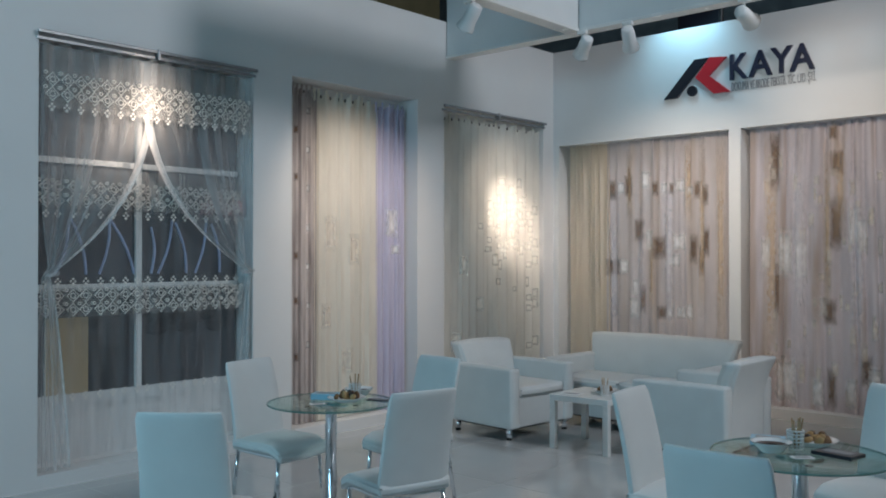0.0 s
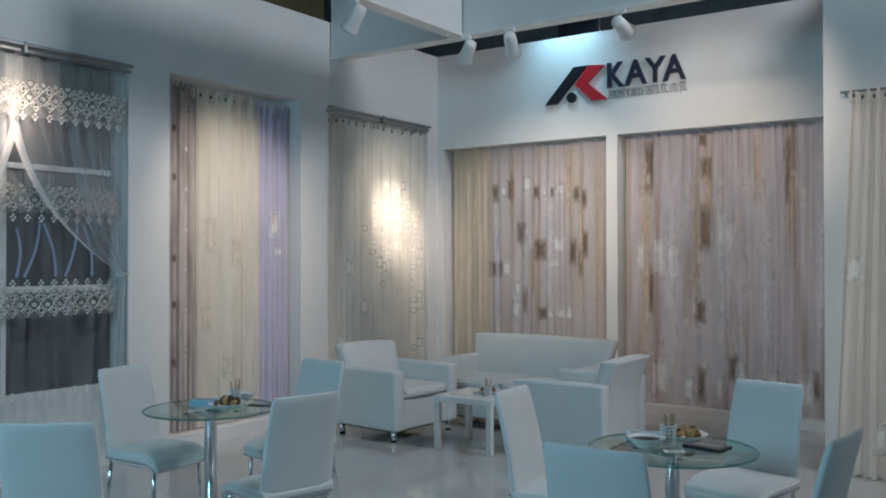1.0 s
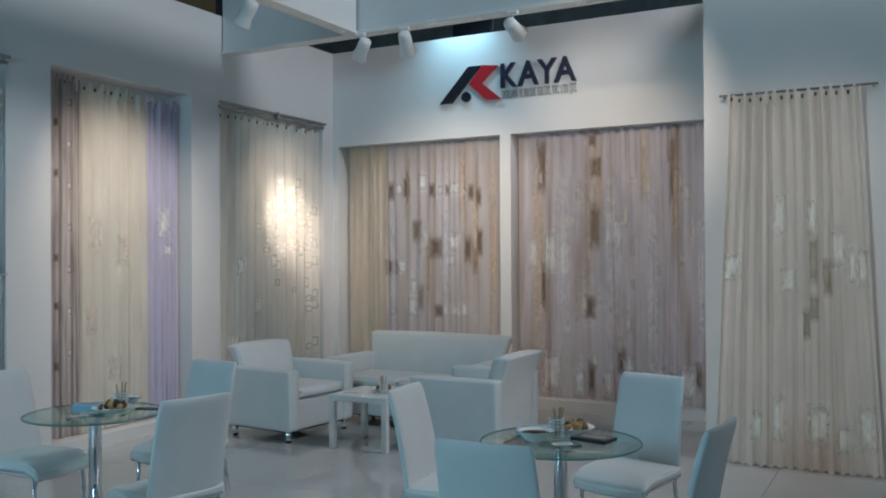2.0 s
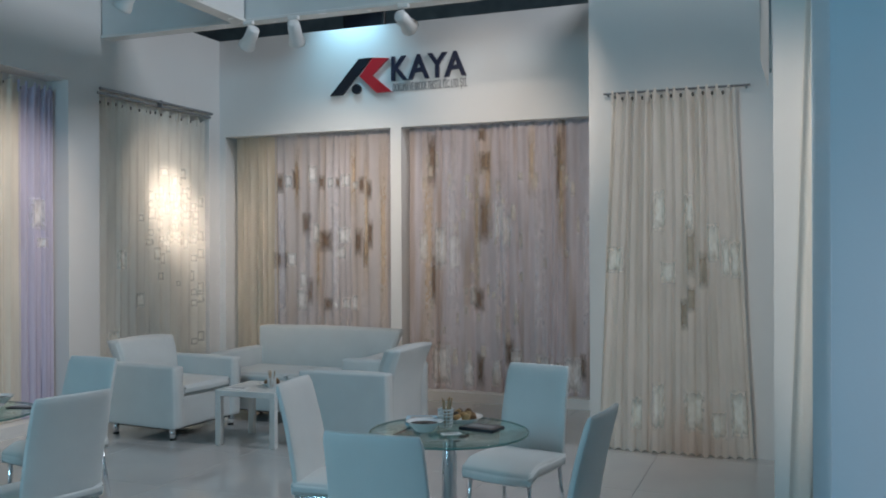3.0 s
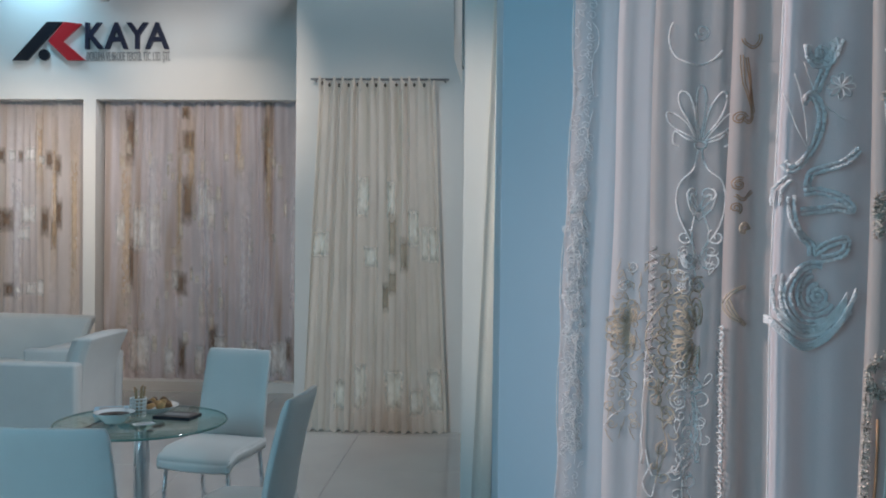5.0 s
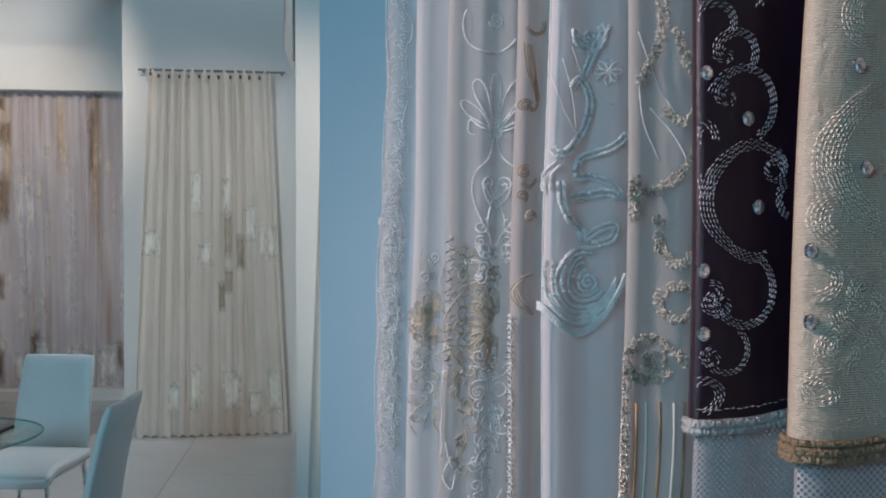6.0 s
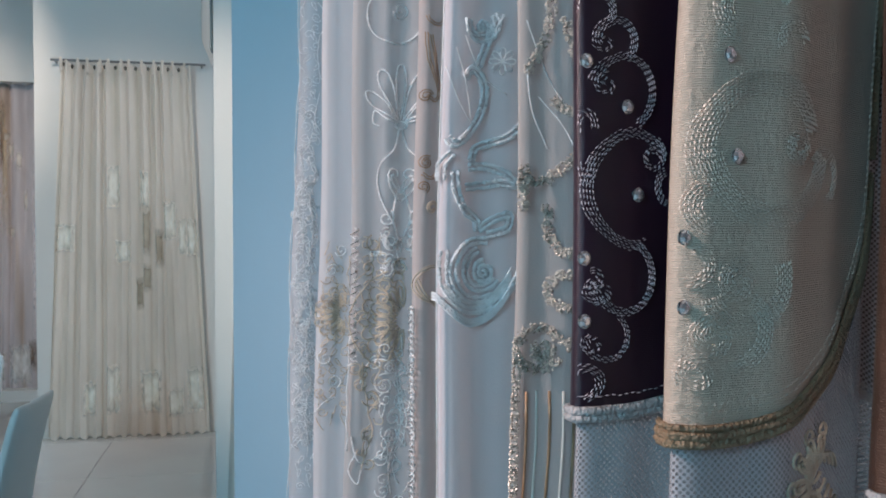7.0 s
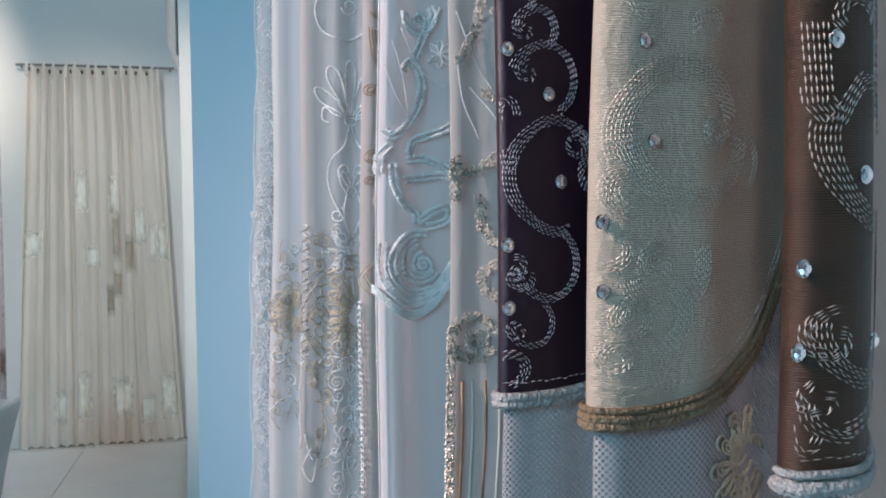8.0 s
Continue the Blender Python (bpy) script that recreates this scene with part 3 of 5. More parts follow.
def lace_motif_mesh():
    """One openwork motif: a diamond with a ring in it and points above and below."""
    b = bmesh.new()
    tube(b, [(0, 0.044 * math.cos(a), 0.050 * math.sin(a)) for a in (0, math.pi / 2, math.pi, 1.5 * math.pi)], 0.0065, 5, True)
    tube(b, [(0.001, 0.019 * math.cos(a), 0.021 * math.sin(a)) for a in [k * math.tau / 10 for k in range(10)]], 0.0050, 5, True)
    for y in (-0.048, 0.048):
        tube(b, [(0, y + 0.012 * math.cos(a), 0.046 + 0.012 * math.sin(a)) for a in [k * math.tau / 7 for k in range(7)]], 0.0050, 4, True)
    return mesh_of("lace_motif", b, LACEDROP)


def lace_point_mesh():
    b = bmesh.new()
    for y, z, r in ((0, 0.018, 0.011), (0, -0.020, 0.013), (-0.016, 0.0, 0.010), (0.016, 0.0, 0.010)):
        bmesh.ops.create_icosphere(b, subdivisions=1, radius=1.0, matrix=Matrix.Translation((0, y, z)) @ Matrix.Diagonal((0.005, r, r, 1)))
    return mesh_of("lace_point", b, LACEDROP)


motif, point = lace_motif_mesh(), lace_point_mesh()
LACENET = sheer("lace_ground", (0.80, 0.78, 0.74), 0.24, 0.06)
for z0, z1, rows in ((1.93, 2.23, 2), (1.16, 1.37, 2)):
    part("lace_ground", sheet(bmesh.new(), loc, 2.66, 4.34, z0, z1, 120, 6, 0.004), LACENET, net)
    for r in range(rows):
        for k in range(17):
            y = 2.71 + k * 0.0985
            o = new("lace_motif", motif)
            o.parent = net
            o.location = loc(y, z0 + 0.055 + r * 0.098, 0.009)
            o.scale = (1, 1, 0.9)
    for k in range(17):
        o = new("lace_point", point)
        o.parent = net
        o.location = loc(2.71 + k * 0.0985, (z0 - 0.035) if z0 > 1.5 else (z1 + 0.045), 0.009)
for k in range(17):
    o = new("lace_point", point)
    o.parent = net
    o.location = loc(2.71 + k * 0.0985, 0.60, 0.009)
for k in range(6):
    o = new("lace_point", point)
    o.parent = net
    o.location = loc(3.80 + k * 0.09, 2.66, 0.014)
    o.scale = (1, 1.6, 1.0)


MAUVETHREAD = thread_patch("mauve_thread", (0.42, 0.26, 0.28), 0.75, 0.25)
patches(net, loc, [(3.98 + 0.11 * k, 1.98 + 0.02 * (k % 2), 0.12, 0.16) for k in range(4)], MAUVETHREAD, "mauve_rosette")


valance, vloc = curtain("lace_valance", "short white lace valance along the mock window's top", "y", XW + 0.012, 2.64, 4.36, 2.62, 3.07, 12, 0.010, LACENET, 23, tabs=False, rows=8)
for r in range(2):
    for k in range(17):
        o = new("lace_motif", motif)
        o.parent = valance
        o.location = vloc(2.71 + k * 0.0985, 2.71 + r * 0.10, 0.008)
        o.scale = (1, 1, 0.95)
for k in range(17):
    o = new("lace_point", point)
    o.parent = valance
    o.location = vloc(2.71 + k * 0.0985, 2.62, 0.008)


def swag(name, label, side):
    """A net curtain gathered to a tie at the niche's side."""
    s0, s1 = (2.63, 3.52) if side < 0 else (4.37, 3.38)
    tie_z, tie_y = 1.47, (2.72 if side < 0 else 4.34)
    zt, zb = 3.05, 0.12
    ob = thing(name, Matrix.Translation((XW - 0.03, s0, zb)), label, "curtain")
    inv = Matrix.Translation(-Vector((XW - 0.03, s0, zb)))

    def local(u, v, lift=0.0):
        # u runs 0..1 over the cloth, v is the height
        k = (zt - v) / (zt - tie_z)
        if k <= 1:
            edge = s1 + (tie_y - s1) * (k ** 2.4)
            outer = s0 + (tie_y - s0) * (k ** 4) * 0.8
            y = outer + (edge - outer) * u
            zz = v - 0.25 * u * k * (1 - k)
        else:
            q = min(1.0, (k - 1) / ((zt - zb) / (zt - tie_z) - 1))
            w = 0.04 + 0.22 * q ** 0.6
            y = tie_y - side * (-0.05 + w * (u - 0.3))
            zz = v
        d = 0.014 * math.sin(u * 44) * (0.5 + 0.5 * min(1, abs(1 - k) + 0.3)) + 0.012 * math.sin(u * 17 + 2 * k)
        return inv @ Vector((XW - 0.02 + d + lift, y, zz))

    part("cloth", sheet(bmesh.new(), local, 0, 1, zb, zt, 60, 44), NETSOFT, ob)
    part("lace_edge", sheet(bmesh.new(), local, 0.93, 1.0, zb, zt, 4, 44, 0.004), LACEEDGE, ob)
    part("tie_band", tube(bmesh.new(), [inv @ Vector((XW - 0.02 + 0.05 * math.cos(a), tie_y + 0.045 * math.sin(a), tie_z + 0.01 * math.sin(a * 2))) for a in [k * math.tau / 16 for k in range(16)]], 0.014, 6, True), NETSOFT, ob)
    return ob


LACEEDGE = lace("white_lace_edge", (0.80, 0.78, 0.76), 0.03)
swag("swag_curtain", "white sheer curtain drawn to a tie with lace edge", -1)
swag("swag_curtain", "white sheer curtain drawn to a tie with lace edge", 1)

# the pilaster's side curtain and far drape
curtain("side_curtain", "white plain curtain hanging against the pilaster behind the partition", "x", 3.90, 0.17, 0.56, 0.05, 3.9, 4, 0.012, PLAINWHITE, 30, flare=0.70, tabs=False)

val = thing("valance", Matrix.Translation((-0.03, 3.98, 2.28)), "white curved valance with a dark lining beside the pilaster", "valance")
part("front_cloth", sheet(bmesh.new(), lambda u, v, l=0.0: (-0.015 + 0.032 * (v - 0.1) / 1.3 - 0.030 * math.sin(min(1, v / 1.3) * math.pi / 2) * (1 - u) + 0.02 * u, 0.0 + 0.5 * u, v + 0.12 * (1 - u) * 0.3), 0, 1, 0.06, 1.38, 8, 14), PLAINWHITE, val)
part("lining", box(bmesh.new(), 0.016, 0.002, 0.06, 0.024, 0.10, 1.38, 0.002, 1), DARKHALL, val)

# ---- beams ----
BZ = 3.62


def beam(name, x0, y0, x1, y1, label):
    b = bmesh.new()
    box(b, x0, y0, BZ + 0.03, x1, y1, BZ + 0.62)
    o = thing(name, Matrix.Identity(4), label, "beam", "", "structure")
    part("fascia", b, BEAMPAINT, o)
    b = bmesh.new()
    box(b, x0 - 0.012, y0 - 0.012, BZ, x1 + 0.012, y1 + 0.012, BZ + 0.028, 0.004, 1)
    part("edge_strip", b, LACQUER, o)
    return o


beam("ceiling_beam", XW + 0.015, 6.76, 0.55, 6.88, "pale overhead fascia beam with a white lower edge strip")
beam("ceiling_beam", -4.57, 4.2, -4.45, 6.744, "pale overhead fascia beam with a white lower edge strip")

# hall objects seen over the sign wall
tv = thing("hall_screen", Matrix.Translation((-4.5, 9.3, 4.05)), "black screen in a dark frame behind the sign wall", "screen")
part("frame", box(bmesh.new(), -0.30, 0.0, 0.0, 0.24, 0.05, 0.55, 0.01, 1), RUBBER, tv)
part("screen_face", box(bmesh.new(), -0.26, -0.006, 0.06, 0.20, -0.001, 0.50), BLACK, tv)
part("stand", box(bmesh.new(), -0.05, 0.01, -4.05, 0.02, 0.05, 0.0), RUBBER, tv)
panel = thing("hall_banner", Matrix.Translation((-9.2, 8.6, 4.4)), "olive-brown hanging panel in the hall beyond the wall", "banner")
part("board", box(bmesh.new(), -0.05, -1.7, 0.0, 0.0, 1.5, 2.4, 0.01, 1), OLIVE, panel)
for y in (-1.5, 1.3):
    part("cable", tube(bmesh.new(), [(-0.025, y, 2.4), (-0.025, y, 4.1)], 0.008, 6), RUBBER, panel)


# ---- track spotlights ----
def spotlight(at, aim, power, cone, label, radius=0.03, lit=True, halo=0, wide=70):
    """A white can lamp on a short arm under the beam, with its light."""
    ob = thing("track_spotlight", Matrix.Translation(at), label, "spotlight", "track spotlights")
    part("adapter", box(bmesh.new(), -0.05, -0.022, -0.035, 0.05, 0.022, -0.001, 0.006, 1), PLASTIC, ob)
    part("arm", tube(bmesh.new(), [(0.0, 0, -0.03), (0.0, 0, -0.09), (0.015, 0, -0.12)], 0.010, 8), PLASTIC, ob)
    way = (Vector(aim) - Vector(at) - Vector((0.015, 0, -0.13))).normalized()
    turn = way.to_track_quat("Z", "Y").to_matrix().to_4x4()
    can = lathe(bmesh.new(), [(0.030, -0.10), (0.045, -0.09), (0.050, -0.04), (0.050, 0.03), (0.064, 0.075), (0.066, 0.09), (0.058, 0.09), (0.046, 0.05), (0.04, 0.045)], 20)
    o = part("lamp_can", can, PLASTIC, ob, "", True)
    o.matrix_local = Matrix.Translation((0.015, 0, -0.15)) @ turn @ Matrix.Scale(1.15, 4)
    rim = part("rim", tube(bmesh.new(), [(0.064 * math.cos(a), 0.064 * math.sin(a), 0.09) for a in [k * math.tau / 20 for k in range(20)]], 0.005, 6, True), CHROME, ob, "chrome rim")
    rim.matrix_local = o.matrix_local
    bulb = part("bulb", lathe(bmesh.new(), [(0.005, 0.046), (0.03, 0.05), (0.032, 0.056)], 16), BULB if lit else PORCELAIN, ob)
    bulb.matrix_local = o.matrix_local
    if lit:
        start = Vector(at) + Vector((0.015, 0, -0.15)) + way * 0.125
        lamp("spot_beam", "SPOT", start, aim, power, WARM, radius=radius, cone=cone, blend=1.0)
        if halo:
            lamp("spot_halo", "SPOT", start, aim, halo, WARM, radius=radius, cone=wide, blend=1.0)
    return ob


BULB, tt, bb, oo = nodes_of("lit_bulb")
bb.inputs["Emission Color"].default_value = (1.0, 0.85, 0.65, 1)
bb.inputs["Emission Strength"].default_value = 3.0
bb.inputs["Base Color"].default_value = (0.9, 0.85, 0.8, 1)
SL = "white can spotlight on a short arm under the beam"
spotlight((-4.40, 6.74, BZ), (-6.07, 7.88, 2.06), 430, 24, SL, halo=120, wide=48)
spotlight((-3.94, 6.74, BZ), (-4.6, 8.8, 1.7), 125, 80, SL)
spotlight((-2.90, 6.74, BZ), (-2.85, 8.66, 3.05), 42, 64, SL)
spotlight((-4.51, 3.9, BZ), (-6.15, 3.36, 2.58), 300, 17, SL, halo=130, wide=34)
spotlight((-4.51, 5.3, BZ), (-6.2, 5.55, 1.7), 135, 70, SL)

# ---- sign ----
sign = thing("company_sign", Matrix.Translation((-4.61, YN - 0.002, 3.26)), "raised navy letters beside a black and red mark on white wall", "sign")


def slab(points, depth, material, name, label=""):
    b = bmesh.new()
    lo = [b.verts.new((x, -depth, z)) for x, z in points]
    hi = [b.verts.new((x, 0, z)) for x, z in points]
    b.faces.new(lo)
    b.faces.new(hi[::-1])
    for i in range(len(points)):
        j = (i + 1) % len(points)
        b.faces.new((lo[i], hi[i], hi[j], lo[j]))
    return part(name, b, material, sign, label)


slab([(0.0, 0.01), (0.15, 0.01), (0.50, 0.39), (0.35, 0.39)], 0.03, BLACK, "black_bar")
slab([(0.52, 0.39), (0.70, 0.37), (0.51, 0.20), (0.74, 0.01), (0.56, 0.01), (0.36, 0.20)], 0.03, RED, "red_chevron")
dot = lathe(bmesh.new(), [(0.055, 0.0), (0.055, 0.03)], 24)
o = part("black_dot", dot, BLACK, sign)
o.matrix_local = Matrix.Translation((0.32, 0.0, 0.065)) @ Matrix.Rotation(radians(90), 4, "X")


def letters(text, x, z, size, width, material, name, depth, label):
    c = bpy.data.curves.new(name, "FONT")
    c.body, c.size, c.extrude, c.offset = text, size, depth / 2, 0.0
    if name == "big_letters":
        c.offset = 0.007
    tmp = bpy.data.objects.new("tmp_text", c)
    scene.collection.objects.link(tmp)
    bpy.context.view_layer.update()
    me = bpy.data.meshes.new_from_object(tmp.evaluated_get(bpy.context.evaluated_depsgraph_get()))
    xs = [v.co.x for v in me.vertices]
    k = width / (max(xs) - min(xs))
    ox = min(xs)
    for v in me.vertices:
        v.co.x = (v.co.x - ox) * k
    bpy.data.objects.remove(tmp)
    me.materials.clear()
    me.materials.append(material)
    ob = new(name, me)
    ob.parent = sign
    ob.matrix_local = Matrix.Translation((x, -depth / 2, z)) @ Matrix.Rotation(radians(90), 4, "X")
    ob["label"] = label
    return ob


for text, x, w in (("K", 0.735, 0.19), ("A", 0.93, 0.24), ("Y", 1.15, 0.22), ("A", 1.34, 0.24)):
    letters(text, x, 0.13, 0.36, w, NAVY, "big_letters", 0.03, "navy raised letter")
letters("DOKUMA VE BRODE TEKSTİL TİC. LTD. ŞTİ.", 0.745, 0.012, 0.125, 0.84, GREYTEXT, "small_letters", 0.008, "line of thin grey letters")


# ---- furniture ----
def soft_block(bm, sx, sy, sz, bevel, bulge=0.0, at=(0, 0, 0), turn=None):
    """An upholstered block: rounded edges, faces slightly full."""
    b = bmesh.new()
    bmesh.ops.create_cube(b, size=1, matrix=Matrix.Diagonal((sx, sy, sz, 1)))
    bmesh.ops.subdivide_edges(b, edges=b.edges[:], cuts=4, use_grid_fill=True)
    for v in b.verts:
        nx, ny, nz = v.co.x / sx * 2, v.co.y / sy * 2, v.co.z / sz * 2
        for ax, (p, q) in enumerate(((ny, nz), (nx, nz), (nx, ny))):
            n = (nx, ny, nz)[ax]
            if abs(n) > 0.99:
                v.co[ax] += math.copysign(bulge * (1 - p * p) * (1 - q * q), n)
    sharp = [e for e in b.edges if len(e.link_faces) == 2 and e.calc_face_angle(0) > 1.0]
    bmesh.ops.bevel(b, geom=sharp, offset=bevel, segments=3, profile=0.6, affect="EDGES")
    m = Matrix.Translation(at) @ (turn or Matrix.Identity(4))
    bmesh.ops.transform(b, matrix=m, verts=b.verts)
    for f in b.faces:
        f.smooth = True
    tmp = bpy.data.meshes.new("tmp")
    b.to_mesh(tmp)
    b.free()
    bm.from_mesh(tmp)
    bpy.data.meshes.remove(tmp)
    return bm


def dining_chair(m):
    """Slim padded chair: the back's top centre stands over the origin, the seat reaches to +y."""
    ob = thing("dining_chair", m, "white leatherette dining chair with slim chrome legs", "chair", "chairs round the glass tables")
    b = bmesh.new()
    uv = None
    rows, W, T = 14, 0.205, 0.022
    # a tall slab that bends: rakes back above the seat
    prof = [(0.44 + (0.93 - 0.44) * k / rows) for k in range(rows + 1)]
    front, back = [], []
    for z in prof:
        q = (z - 0.44) / 0.49
        y = 0.075 - 0.06 * q - 0.045 * q * q
        wid = W * (1.0 - 0.06 * q)
        if q > 0.97:
            wid -= 0.008
        t = T * (0.9 if q < 0.95 else 0.6)
        cols_f, cols_b = [], []
        for i in range(9):
            s = -1 + i / 4
            edge = 1 - 0.35 * abs(s) ** 8
            yc = y + 0.012 * s * s
            cols_f.append(b.verts.new((wid * s, yc + t * edge, z)))
            cols_b.append(b.verts.new((wid * s, yc - t * edge, z)))
        front.append(cols_f)
        back.append(cols_b)
    for k in range(rows):
        for i in range(8):
            b.faces.new((front[k][i], front[k][i + 1], front[k + 1][i + 1], front[k + 1][i]))
            b.faces.new((back[k][i + 1], back[k][i], back[k + 1][i], back[k + 1][i + 1]))
        b.faces.new((front[k][0], front[k + 1][0], back[k + 1][0], back[k][0]))
        b.faces.new((front[k][8], back[k][8], back[k + 1][8], front[k + 1][8]))
    for i in range(8):
        b.faces.new((front[-1][i], front[-1][i + 1], back[-1][i + 1], back[-1][i]))
        b.faces.new((front[0][i + 1], front[0][i], back[0][i], back[0][i + 1]))
    bmesh.ops.recalc_face_normals(b, faces=b.faces)
    edge = [e for e in b.edges if len(e.link_faces) == 2 and e.calc_face_angle(0) > 0.9]
    bmesh.ops.bevel(b, geom=edge, offset=0.007, segments=2, profile=0.5, affect="EDGES")
    part("backrest", b, LEATHER, ob, "", True)
    b = bmesh.new()
    soft_block(b, 0.42, 0.42, 0.065, 0.018, 0.012, (0, 0.27, 0.437))
    for v in b.verts:
        v.co.z -= 0.05 * max(0.0, (v.co.y - 0.36) / 0.12) ** 2
    part("seat", b, LEATHER, ob, "", True)
    pipe = [(-0.205, 0.07, 0.452), (-0.208, 0.25, 0.455), (-0.205, 0.46, 0.43), (0.205, 0.46, 0.43), (0.208, 0.25, 0.455), (0.205, 0.07, 0.452)]
    part("seat_piping", tube(bmesh.new(), pipe, 0.004, 5), LEATHER, ob)
    part("seat_frame", tube(bmesh.new(), [(-0.18, 0.08, 0.395), (-0.18, 0.44, 0.385), (0.18, 0.44, 0.385), (0.18, 0.08, 0.395)], 0.011, 8, True), CHROME, ob)
    for x, y, dx, dy in ((-0.18, 0.09, -0.01, -0.06), (0.18, 0.09, 0.01, -0.06), (-0.18, 0.43, -0.01, 0.02), (0.18, 0.43, 0.01, 0.02)):
        leg = part("leg", tube(bmesh.new(), [(x, y, 0.40), (x + dx * 0.4, y + dy * 0.4, 0.22), (x + dx, y + dy, 0.012)], 0.0125, 10), CHROME, ob, "", True)
        part("rubber_foot", lathe(bmesh.new(), [(0.013, 0.0), (0.015, 0.004), (0.014, 0.02)], 10, (x + dx, y + dy, 0)), RUBBER, leg)
    return ob


first = dining_chair(pose(-1.33, 2.88, 0, 0, 0, 2))
for x, y, rz in ((-4.72, 3.39, -83), (-3.36, 2.06, 40), (-3.02, 3.20, 76), (-3.95, 4.33, 176), (-2.26, 3.92, -84), (-1.27, 4.90, 167), (-0.66, 3.61, 84)):
    copy_thing(first, pose(x, y, 0, 0, 0, rz))


def glass_table(m):
    ob = thing("bistro_table", m, "round glass table on a chrome column", "table", "round glass tables")
    part("tabletop", lathe(bmesh.new(), [(0.36, 0.728), (0.368, 0.731), (0.370, 0.735), (0.368, 0.739), (0.36, 0.742)], 64), GLASS, ob, "clear glass disc with a green edge", True)
    part("glass_edge", tube(bmesh.new(), [(0.369 * math.cos(a), 0.369 * math.sin(a), 0.735) for a in [k * math.tau / 64 for k in range(64)]], 0.0045, 6, True), GLASSEDGE, ob, "dark green glass edge", True)
    part("column", lathe(bmesh.new(), [(0.034, 0.03), (0.034, 0.70), (0.036, 0.71)], 24), CHROME, ob, "", True)
    part("top_plate", lathe(bmesh.new(), [(0.10, 0.712), (0.10, 0.720), (0.03, 0.727)], 32), CHROME, ob)
    part("base_plate", lathe(bmesh.new(), [(0.22, 0.0), (0.22, 0.012), (0.20, 0.02), (0.05, 0.03), (0.036, 0.05)], 40), CHROME, ob, "", True)
    for a in (0.4, 2.5, 4.6):
        part("pad", lathe(bmesh.new(), [(0.016, 0.722), (0.016, 0.7275)], 14, (0.16 * math.cos(a), 0.16 * math.sin(a), 0)), RUBBER, ob)
    return ob


table_1, table_2 = (-3.98, 3.43), (-1.42, 3.88)
glass_table(pose(*table_1, 0))
glass_table(pose(*table_2, 0, 0, 0, 40))


def lounge(name, m, width, depth, label, category, back_h=0.80, arm_h=0.60):
    """Boxy upholstered seat with a flaring back; the back is at y = 0, the seat faces +y."""
    ob = thing(name, m, label, category)
    w = width / 2
    base = bmesh.new()
    soft_block(base, width - 0.24, depth - 0.10, 0.26, 0.02, 0.0, (0, depth / 2 + 0.03, 0.23))
    part("base", base, LEATHER, ob, "", True)
    # black board added to deepen the shade under the seat
    part("shade_board", box(bmesh.new(), -w + 0.05, 0.06, 0.085, w - 0.05, depth - 0.06, 0.10), RUBBER, ob, "black board added for the dark shade under the seat")
    n = 1 if width < 1.2 else 2
    for i in range(n):
        cw = (width - 0.26) / n
        c = bmesh.new()
        soft_block(c, cw - 0.008, depth - 0.20, 0.10, 0.03, 0.02, (-w + 0.13 + cw * (i + 0.5), depth / 2 + 0.09, 0.405))
        part("seat_cushion", c, LEATHER, ob, "", True)
    for s in (-1, 1):
        a = bmesh.new()
        soft_block(a, 0.13, depth, arm_h - 0.10, 0.025, 0.006, (s * (w - 0.065), depth / 2, 0.10 + (arm_h - 0.10) / 2))
        for v in a.verts:
            v.co.x += s * 0.03 * (v.co.z - 0.35)
        part("armrest", a, LEATHER, ob, "", True)
    bk = bmesh.new()
    soft_block(bk, width - 0.26, 0.15, back_h - 0.12, 0.03, 0.014, (0, 0.085, 0.12 + (back_h - 0.12) / 2))
    for v in bk.verts:
        q = max(0.0, (v.co.z - 0.42) / (back_h - 0.42))
        v.co.y -= 0.10 * q * q
        v.co.x *= 1 + 0.15 * q
    part("backrest", bk, LEATHER, ob, "", True)
    for x in (-w + 0.06, w - 0.06):
        for y in (0.07, depth - 0.07):
            leg = part("leg", lathe(bmesh.new(), [(0.022, 0.012), (0.024, 0.05), (0.026, 0.105)], 16, (x, y, 0)), CHROME, ob, "", True)
            part("foot_pad", lathe(bmesh.new(), [(0.024, 0.0), (0.025, 0.012)], 14, (x, y, 0)), RUBBER, leg)
    return ob


lounge("armchair", pose(-5.41, 6.53, 0, 0, 0, -95), 0.86, 0.78, "white leatherette armchair on short chrome legs", "armchair", 0.80, 0.62)
lounge("armchair", pose(-2.84, 6.68, 0, 0, 0, 90), 0.86, 0.78, "white leatherette armchair with its back to the glass table", "armchair", 0.80, 0.62)
lounge("sofa", pose(-4.19, 7.82, 0, 0, 0, 178), 1.64, 0.80, "white leatherette two-seat sofa under the sign wall", "sofa", 0.82, 0.62)

coffee = thing("coffee_table", pose(-4.03, 6.36, 0, 0, 0, 2), "square white lacquered coffee table with four block legs", "table")
part("tabletop", box(bmesh.new(), -0.275, -0.275, 0.40, 0.275, 0.275, 0.45, 0.004, 1), LACQUER, coffee)
for x in (-0.25, 0.25):
    for y in (-0.25, 0.25):
        part("leg", box(bmesh.new(), x - 0.025, y - 0.025, 0, x + 0.025, y + 0.025, 0.40, 0.003, 1), LACQUER, coffee)


